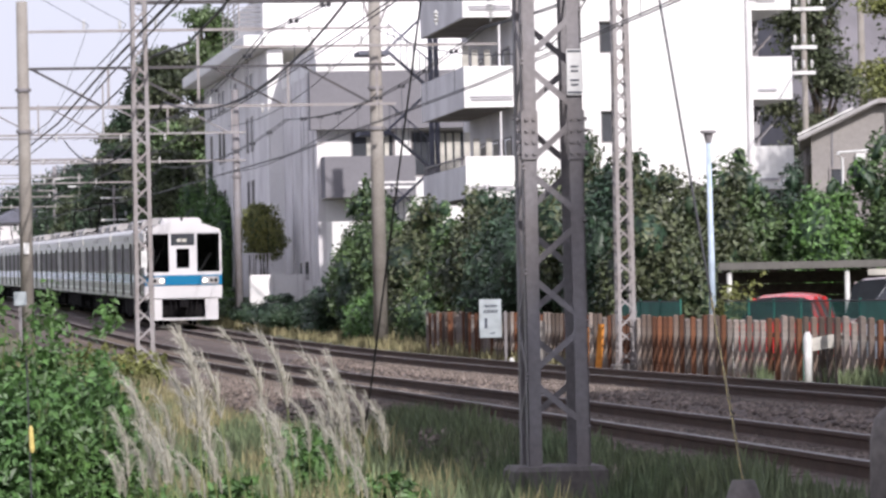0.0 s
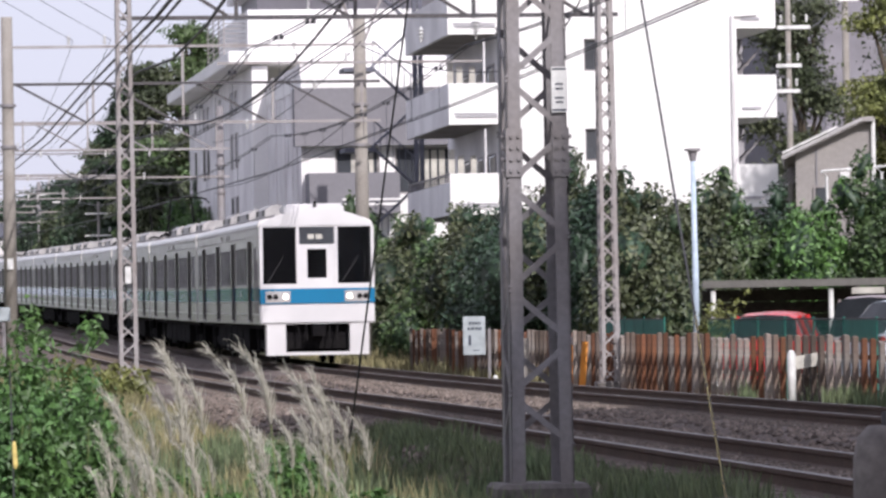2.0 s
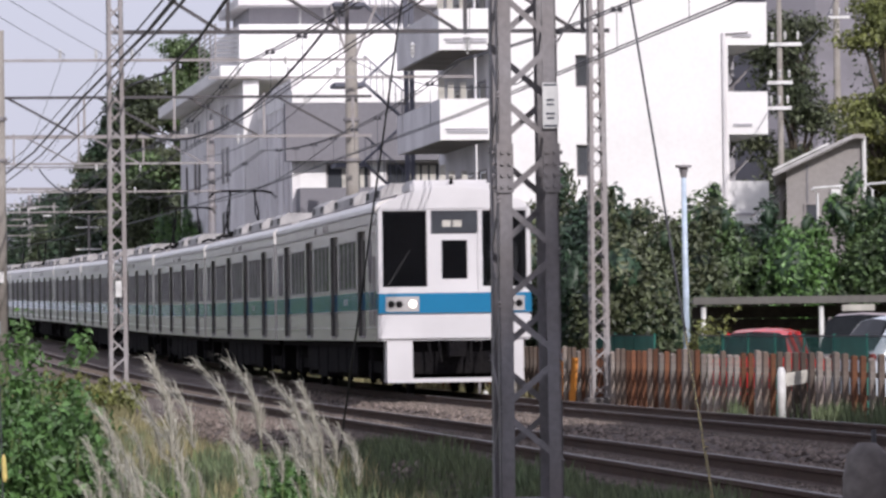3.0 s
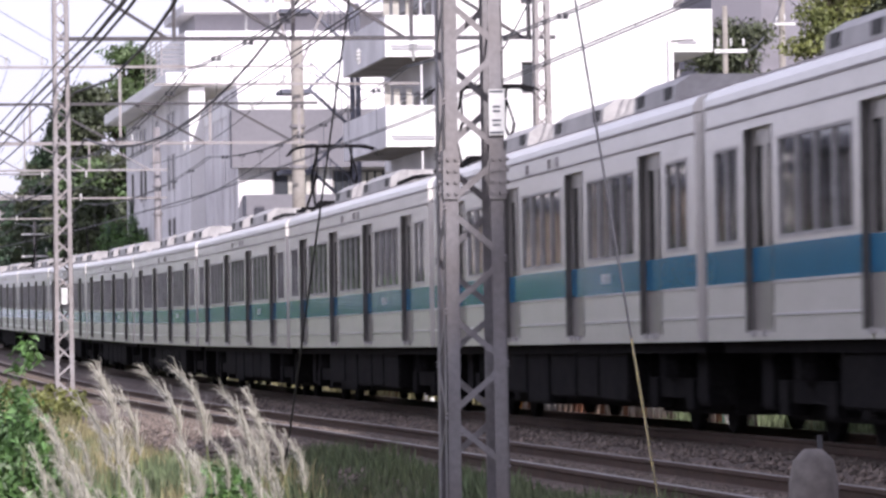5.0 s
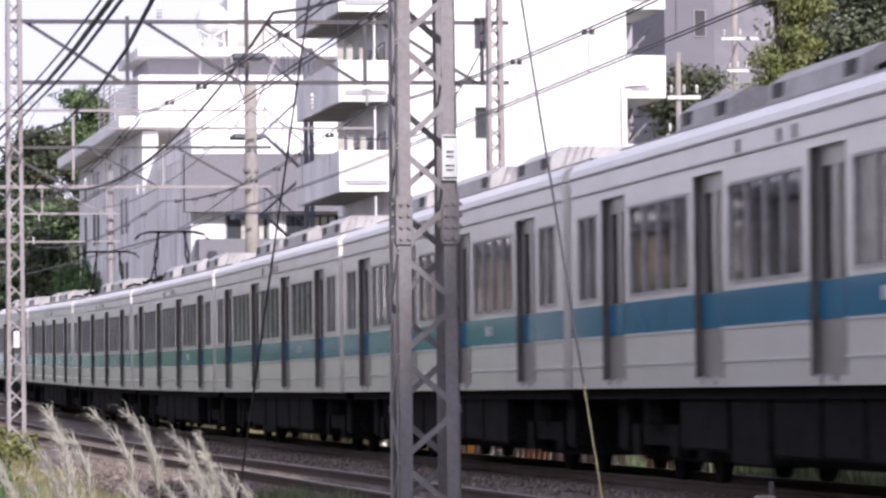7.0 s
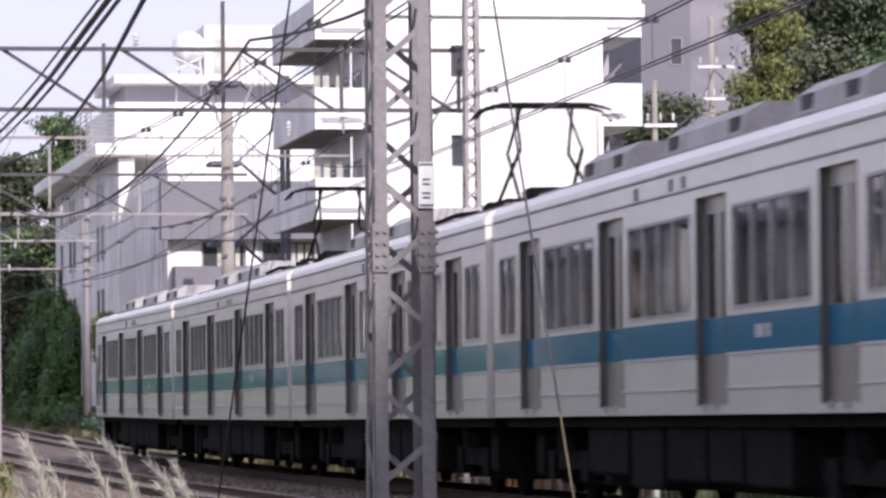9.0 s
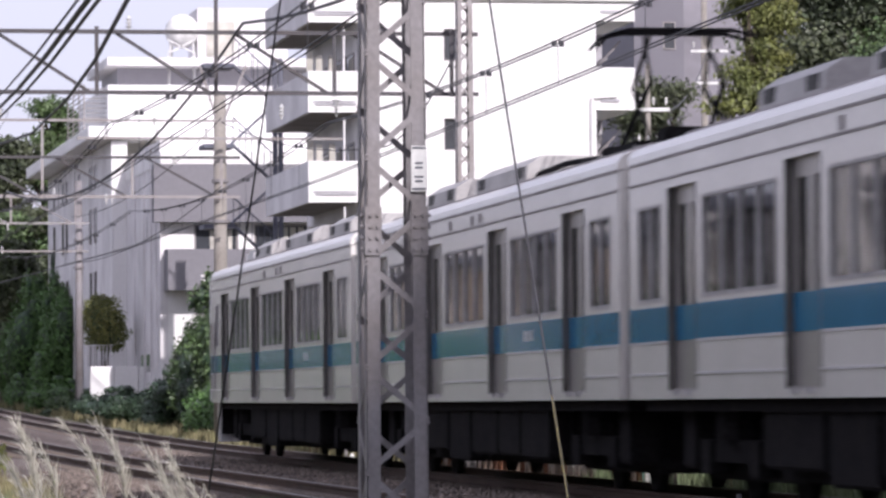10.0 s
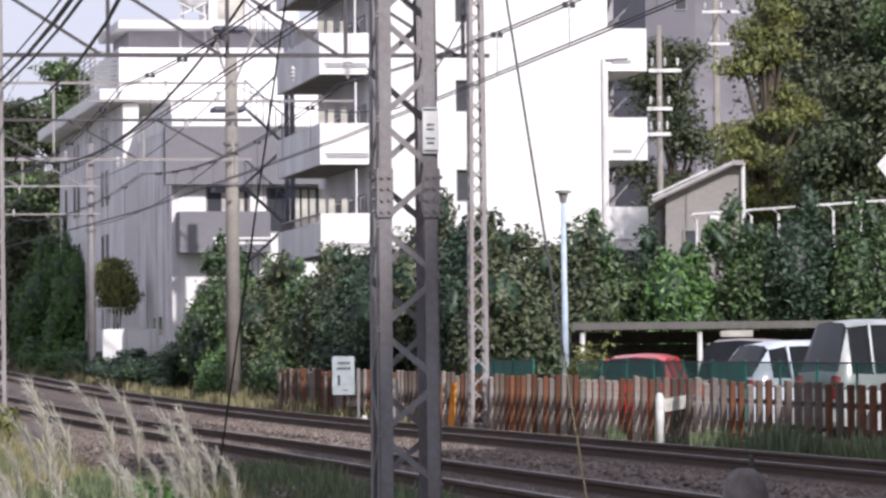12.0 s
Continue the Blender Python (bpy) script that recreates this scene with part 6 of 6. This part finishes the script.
# white railing along the top of the hedge
rl = thing("white_railing", 5.7, 97.6, 3.3, "white pipe railing showing above a hedge", "railing", -2.0)
bm = bmesh.new()
bar(bm, (0, 0, 1.08), (4.6, 0, 1.36), 0.05, sides=8)
part("top_rail", bm, "porcelain", rl)
for k in range(8):
    bm = bmesh.new()
    tube(bm, [((0.1 + k * 0.62, 0, -0.5), 0.03), ((0.1 + k * 0.62, 0, 0.95 + k * 0.036), 0.03), ((-0.02 + k * 0.62, -0.1, 1.06 + k * 0.038), 0.03)], 8)
    part("post", bm, "porcelain", rl)
fl = thing("white_flag", 9.2, 88.0, 3.4, "white cloth flag on a thin pole", "flag")
bm = bmesh.new()
bar(bm, (0, 0, -3.6), (0.08, 0, 1.85), 0.03, sides=8)
part("pole", bm, "steel_pale", fl)
bm = bmesh.new()
prism(bm, [(-0.27, 1.62), (-0.02, 1.30), (0.16, 1.42), (0.10, 1.98), (-0.06, 1.86)], -0.05, -0.03)
part("cloth", bm, "porcelain", fl)


# ---- unseen things added beside and behind the camera, for shade and reflections ----
def flats(x, y, rz, w, d, h, mat, label):
    b = thing("block_of_flats", x, y, -0.3, label, "building", rz)
    holes = [(1.2 + 2.6 * i, 2.8 + 2.6 * i, 1.0 + 2.9 * k, 2.5 + 2.9 * k) for i in range(int((w - 2) / 2.6)) for k in range(int((h - 1) / 2.9))]
    bm = bmesh.new()
    grid_wall(bm, 0, 0, w, -0.5, h, 0, 0.3, holes)
    wall = part("wall", bm, mat, b)
    for q in holes:
        boxpart("window", (q[0], q[1], 0.15, 0.18, q[2], q[3]), "window_dark", wall)
    boxpart("body", (0, w, 0.35, d, -0.5, h), mat, b)
    boxpart("roof", (-0.2, w + 0.2, -0.2, d + 0.2, h, h + 0.3), "concrete", b)


# out of view; added so that its shadow covers mast and grass
flats(12.2, 16.0, -82.0, 56, 14, 29.0, "pale_wall", "unseen pale block of flats added to shade the foreground")
def town_house(i, w, h, mat):
    b = thing("town_house", 0, 0, 0, "unseen narrow plain town house added to be mirrored in train windows", "house", group="town houses along the line")
    holes = [(0.5, w * 0.45, 1.0, 2.4), (w * 0.58, w - 0.5, 1.0, 2.4), (0.5, w * 0.45, 3.7, 5.0), (w * 0.58, w - 0.5, 3.7, 5.0)]
    bm = bmesh.new()
    grid_wall(bm, 0, 0, w, -0.5, h, 0, 0.25, holes)
    wall = part("wall", bm, mat, b)
    for q in holes:
        boxpart("window", (q[0], q[1], 0.12, 0.15, q[2], q[3]), "window_dark", wall)
    boxpart("body", (0, w, 0.3, 7, -0.5, h), mat, b)
    boxpart("roof", (-0.2, w + 0.2, -0.4, 7.3, h, h + 0.35), "tile_blue", b)
    return b


# unseen row in mixed colours, added to streak the reflections in the train windows
houses = [town_house(i, *q) for i, q in enumerate(((3.4, 6.6, "white_wall"), (4.2, 5.9, "brown_wall"), (2.6, 7.4, "pale_wall"), (5.0, 6.2, "grey_deep"), (3.0, 5.6, "wood_pale")))]
y, k = 28.0, 0
while y < 205:
    j = (k * 3 + k // 4) % 5
    m = pose(line_x(y, -7.5 - 0.8 * (k % 2)), y, line_z(y) - 0.3, 0, 0, 90 + line_angle(y))
    if k < 5:
        j = k
        houses[k].matrix_basis = m
    else:
        copy_thing(houses[j], m)
    y += (3.4, 4.2, 2.6, 5.0, 3.0)[j] + 0.9
    k += 1
left_trees = []
for i, y in enumerate((214, 224, 236, 248, 260, 272, 285, 298, 312)):
    x = line_x(y, -9.0 - (i % 3))
    if i < 3:
        left_trees.append(tree(x, y, line_z(y) - 0.5, 9.5, 10.5 - i, 8000, 0.26, ("leaf", "leaf_bright", "leaf_olive")[i], "leafy tree on the near side of the railway", 400 + i, 18))
    else:
        copy_thing(left_trees[i % 3], pose(x, y, -0.5 + line_z(y), 0, 0, 77 * i))


# unseen boards and clipped hedge before the town houses, added for the train's glossy side
def white_boarding(y0, y1):
    """A run of white boards on posts before the hedge, added only for their reflection."""
    a = Vector((line_x(y0, -5.2), y0, line_z(y0)))
    b = Vector((line_x(y1, -5.2), y1, line_z(y1)))
    ob = thing("white_boarding", a.x, a.y, a.z, "unseen white boards on posts, added for pale reflections in the train", "boarding", group="white boards beside the line")
    d = b - a
    bm = bmesh.new()
    bar(bm, Vector((0, 0, 2.3)), d + Vector((0, 0, 2.3)), 0.05, 0.75)
    part("board", bm, "porcelain", ob)
    for f in (0.1, 0.5, 0.9):
        bm = bmesh.new()
        bar(bm, d * f + Vector((-0.1, 0, -0.5)), d * f + Vector((-0.1, 0, 2.5)), 0.09)
        part("post", bm, "steel_grey", ob)


for y0, y1 in ((170, 176), (181, 189), (195, 202)):
    white_boarding(y0, y1)


def line_hedge(y0, y1, mat, seed, high, label):
    lumps = []
    r = random.Random(seed)
    y = y0
    while y < y1:
        lumps.append((line_x(y, -6.3), y, line_z(y) - 0.3 + high * 0.48, 0.75, 1.6, high * r.uniform(0.46, 0.54)))
        y += 1.5
    ob = thing("clipped_hedge", 0, 0, 0, label, "hedge")
    crown = new("crown", leaf_mesh("crown", lumps, len(lumps) * 420, 0.13, mat, seed))
    crown.parent = ob
    core = bmesh.new()
    for lx, ly, lz, rx, ry, rz in lumps:
        box(core, lx - 0.5, lx + 0.5, ly - 0.76, ly + 0.74, lz - high * 0.5, lz + high * 0.42)
    part("inner_foliage", core, mat, ob)


# the dark length keeps pale house fronts out of the blue stripe's reflection
line_hedge(60, 128, "leaf_dark", 501, 4.3, "unseen dark clipped hedge added to darken the train's reflections")
line_hedge(128, 480, "leaf_bright", 502, 3.6, "bright green clipped hedge on the near side of the railway")


# ---- grass, weeds and pampas in front ----
def blades(name, spots, mat, seed, lean=0.35, w=0.006):
    """Grass blades (x, y, z, height): two tapering segments each, in one mesh."""
    r = np.random.RandomState(seed)
    P = np.array(spots)
    n = len(P)
    a = r.uniform(0, math.tau, n)
    ln = r.uniform(0.05, lean, n) * P[:, 3]
    dx, dy = np.cos(a), np.sin(a)
    b = r.uniform(0, math.tau, n)
    wx, wy = np.cos(b) * w * r.uniform(0.6, 1.6, n), np.sin(b) * w
    base = P[:, :3]
    mid = base + np.stack([dx * ln * 0.4, dy * ln * 0.4, P[:, 3] * 0.6], 1)
    tip = base + np.stack([dx * ln, dy * ln, P[:, 3]], 1)
    off = np.stack([wx, wy, np.zeros(n)], 1)
    v = np.stack([base - off, base + off, mid + off * 0.7, mid - off * 0.7, tip], 1).reshape(-1, 3)
    f = []
    for i in range(n):
        k = 5 * i
        f += [(k, k + 1, k + 2, k + 3), (k + 3, k + 2, k + 4)]
    me = bpy.data.meshes.new(name)
    me.from_pydata(v.tolist(), [], f)
    me.materials.append(M[mat])
    return me


def strip(n, y0, y1, u0, u1, h0, h1, seed, patch=0.0):
    """Spots along the line between u0 and u1, thinner where the noise says so."""
    r = np.random.RandomState(seed)
    out = []
    while len(out) < n:
        y, u = r.uniform(y0, y1), r.uniform(u0, u1)
        x = u - 0.1485 * y - 0.00007 * y * y
        k = noise.noise((x * 1.1, y * 0.35, seed))
        if k < patch:
            continue
        z = ground_z(x, y)
        if 3.9 < u < 8.7:
            z = line_z(y) + min(-0.16, -0.6 + (u - 3.93) * 0.63)
        out.append((x, y, z - 0.03, r.uniform(h0, h1) * (0.7 + 0.8 * k)))
    return out


def grass(name, spots, mat, seed, label, **kw):
    ob = new(name, blades(name, spots, mat, seed, **kw))
    tagged(ob, label, "grass", kind="stuff")


grass("grass", strip(30000, 21, 40, -1.6, 4.9, 0.16, 0.42, 11, -0.35), "grass_green", 1, "green grass and weeds beside the railway", w=0.009)
grass("grass", strip(16000, 38, 75, 0.2, 3.7, 0.12, 0.32, 12, -0.25), "grass_green", 2, "green grass beside the near track", w=0.011)
grass("grass", strip(16000, 22, 46, 3.5, 5.2, 0.12, 0.30, 18, -0.4), "grass_green", 8, "green weeds grown over the ballast edge", w=0.009)
grass("dry_grass", strip(9000, 45, 100, 1.6, 3.8, 0.15, 0.38, 13, 0.0), "grass_dry", 3, "dry yellow grass beside the near track", w=0.012)
grass("dry_grass", strip(5000, 22, 40, 0.5, 3.7, 0.15, 0.45, 14, 0.05), "grass_dry", 4, "dry yellow grass among the weeds", w=0.006)
grass("bank_grass", strip(9000, 85, 215, 12.75, 14.2, 0.2, 0.5, 15, -0.3), "grass_dry", 5, "pale grass on the bank beyond the tracks", w=0.018)
grass("fence_weeds", strip(4500, 46, 66, 12.4, 13.3, 0.15, 0.5, 16, 0.0), "grass_green", 6, "green weeds at the foot of a fence", w=0.012)


def weed_patch(spots, seed, mat, label, name="weed_clump"):
    for i, (x, y, w, h) in enumerate(spots):
        ob = thing(name, x, y, ground_z(x, y) + (0.18 if x + 0.1485 * y > 3.9 else -0.05), label, "weeds", rz=37.0 * i)
        me = leaf_mesh("leaves", lumpy(w, h, w, seed + i, 6), int(1400 * w * h / 0.3) + 500, 0.034, mat, seed + i, droop=0.4, spread=(0.2, 1.1))
        o = new("leaves", me)
        o.parent = ob


r = random.Random(3)
spots = []
for k in range(46):
    y = r.uniform(23, 33)
    u = r.uniform(0.4, 2.7)
    spots.append((line_x(y, u), y, r.uniform(0.35, 0.7), r.uniform(0.22, 0.5)))
weed_patch(spots, 300, "leaf_weed", "low leafy green weeds beside the track")
# tall bush of broad leaves
for i, (x, y, w, h) in enumerate(((-3.3, 23.5, 0.8, 1.65), (-3.0, 24.2, 0.7, 1.45), (-2.75, 23.0, 0.5, 1.1), (-3.0, 22.4, 0.6, 1.2), (-3.15, 25.0, 0.8, 1.6))):
    ob = thing("weed_bush", x, y, -0.45, "tall leafy green weed bush", "shrub")
    o = new("leaves", leaf_mesh("leaves", lumpy(w * 1.2, h, w, 330 + i, 10), 8000, 0.026, "leaf_weed", 330 + i, droop=0.5, spread=(0.15, 1.1)))
    o.parent = ob
    for k in range(5):
        bm = bmesh.new()
        rr = random.Random(i * 10 + k)
        tube(bm, [((rr.uniform(-.1, .1), rr.uniform(-.1, .1), 0), 0.006), ((rr.uniform(-.2, .2), rr.uniform(-.2, .2), h * 0.85), 0.003)], 5)
        part("stem", bm, "straw", ob)
# sparse dry weeds by the near track
for i, y in enumerate((66, 69, 72, 76, 84, 92)):
    x, yy, z = on_line(0, y, 3.3)
    ob = thing("dry_weed", x, yy, z - 0.3, "sparse yellow-green weed by the ballast", "weeds")
    o = new("leaves", leaf_mesh("leaves", lumpy(0.7, 0.75, 0.7, 350 + i, 6), 700, 0.05, "leaf_yellow", 350 + i, spread=(0.1, 1.1)))
    o.parent = ob


def pampas(seed):
    """One stalk of pampas grass: bent stem, feathery plume, a few long leaves."""
    r = random.Random(seed)
    ob = thing("pampas_grass", 0, 0, 0, "pampas grass stalk with a pale feathery plume", "grass", group="pampas grass in front of the tracks")
    lean, nod = r.uniform(0.0, 0.11), r.uniform(0.6, 1.35)
    # the stem leans to its left, then the plume nods over
    spine, p, n = [], Vector((0, 0, 0)), 26
    for i in range(n + 1):
        f = i / n
        spine.append(p.copy())
        tilt = lean * (0.4 + f) + nod * max(0.0, f - 0.68) ** 1.25 * 2.6
        p = p + Vector((-math.sin(tilt), 0.03 * f, math.cos(tilt))) * (1.06 / n)
    bm = bmesh.new()
    tube(bm, [(q, 0.0032 * (1 - 0.7 * i / n)) for i, q in enumerate(spine[:24:3])], 5)
    part("stem", bm, "straw", ob)
    # plume: fine strands that trail along the spine and hang from its tip
    bm = bmesh.new()
    for i in range(17, n + 1):
        d = (spine[min(i + 1, n)] - spine[i - 1]).normalized()
        for k in range(20 if i < 24 else 11):
            a = r.uniform(0, math.tau)
            ln = r.uniform(0.06, 0.18) * (1.1 - 0.03 * (i - 17))
            out = (d * 0.9 + Vector((math.cos(a), math.sin(a), math.sin(a * 2) * 0.5)) * 0.36).normalized()
            m1 = spine[i] + out * ln * 0.6
            m2 = m1 + out * ln * 0.35 + Vector((-0.012, 0, -0.035))
            wv = Vector((math.sin(a), -math.cos(a), 0.3)) * 0.0015
            q = [bm.verts.new(v) for v in (spine[i] - wv, spine[i] + wv, m1 + wv * 1.3, m1 - wv * 1.3, m2)]
            bm.faces.new(q[:4])
            bm.faces.new((q[3], q[2], q[4]))
    part("plume", bm, "plume", ob, "pale silky plume")
    for k in range(5):
        bm = bmesh.new()
        a = r.uniform(0, math.tau)
        l = r.uniform(0.4, 0.8)
        pts = [Vector((math.cos(a) * l * f * 0.5, math.sin(a) * l * f * 0.5, l * (f - 0.55 * f * f))) for f in (0, 0.35, 0.7, 1.0)]
        wv = Vector((-math.sin(a), math.cos(a), 0)) * 0.007
        prev = None
        for i, p in enumerate(pts):
            ww = wv * (1 - 0.3 * i)
            cur = [bm.verts.new(p - ww), bm.verts.new(p + ww)]
            if prev:
                bm.faces.new((prev[0], prev[1], cur[1], cur[0]))
            prev = cur
        part("leaf_blade", bm, "straw", ob)
    return ob


kinds = [pampas(s) for s in range(6)]
r = random.Random(17)
first = set()
for k in range(58):
    y = r.uniform(20.5, 25.5)
    az = r.uniform(-0.122, -0.056) if k < 50 else r.uniform(-0.06, -0.045)
    h = r.uniform(0.5, 0.88) if k % 4 else r.uniform(0.9, 1.2)
    j = k % 6
    m = pose(az * y, y, ground_z(az * y, y) - 0.05, 0, 0, r.uniform(-28, 28)) @ Matrix.Diagonal((1.0, 1.0, 1.0, 1))
    if j not in first:
        first.add(j)
        kinds[j].matrix_basis = m
        kinds[j].scale = (h, h, h)
    else:
        o = copy_thing(kinds[j], m)
        o.scale = (h, h, h)

# loose ballast stones on the shoulders
def stones(name, base, u0, u1, n, y0, y1, seed):
    r = random.Random(seed)
    bm = bmesh.new()
    for k in range(n):
        y = r.uniform(y0, y1)
        o = r.uniform(u0, u1)
        c = Vector(on_line(base, y, o)) + Vector((0, 0, -0.15 - max(0, abs(o) - 1.65) * 0.62))
        s = r.uniform(0.025, 0.06)
        vs = [bm.verts.new(c + Vector((dx * s * r.uniform(.6, 1.3), dy * s * r.uniform(.6, 1.3), dz * s * r.uniform(.5, 1)))) for dx, dy, dz in ((1, 0, 0), (-1, 0, 0), (0, 1, 0), (0, -1, 0), (0, 0, 1), (0, 0, -1))]
        for f in ((0, 2, 4), (2, 1, 4), (1, 3, 4), (3, 0, 4), (2, 0, 5), (1, 2, 5), (3, 1, 5), (0, 3, 5)):
            bm.faces.new([vs[i] for i in f])
    ob = part(name, bm, "stone", None)
    tagged(ob, "loose brown ballast stones between the rails", "stones", kind="stuff")


stones("ballast_stones", NEAR, -2.3, 2.3, 16000, 28, 75, 1)
stones("ballast_stones", FAR, -2.3, 2.3, 16000, 36, 100, 2)


motions()
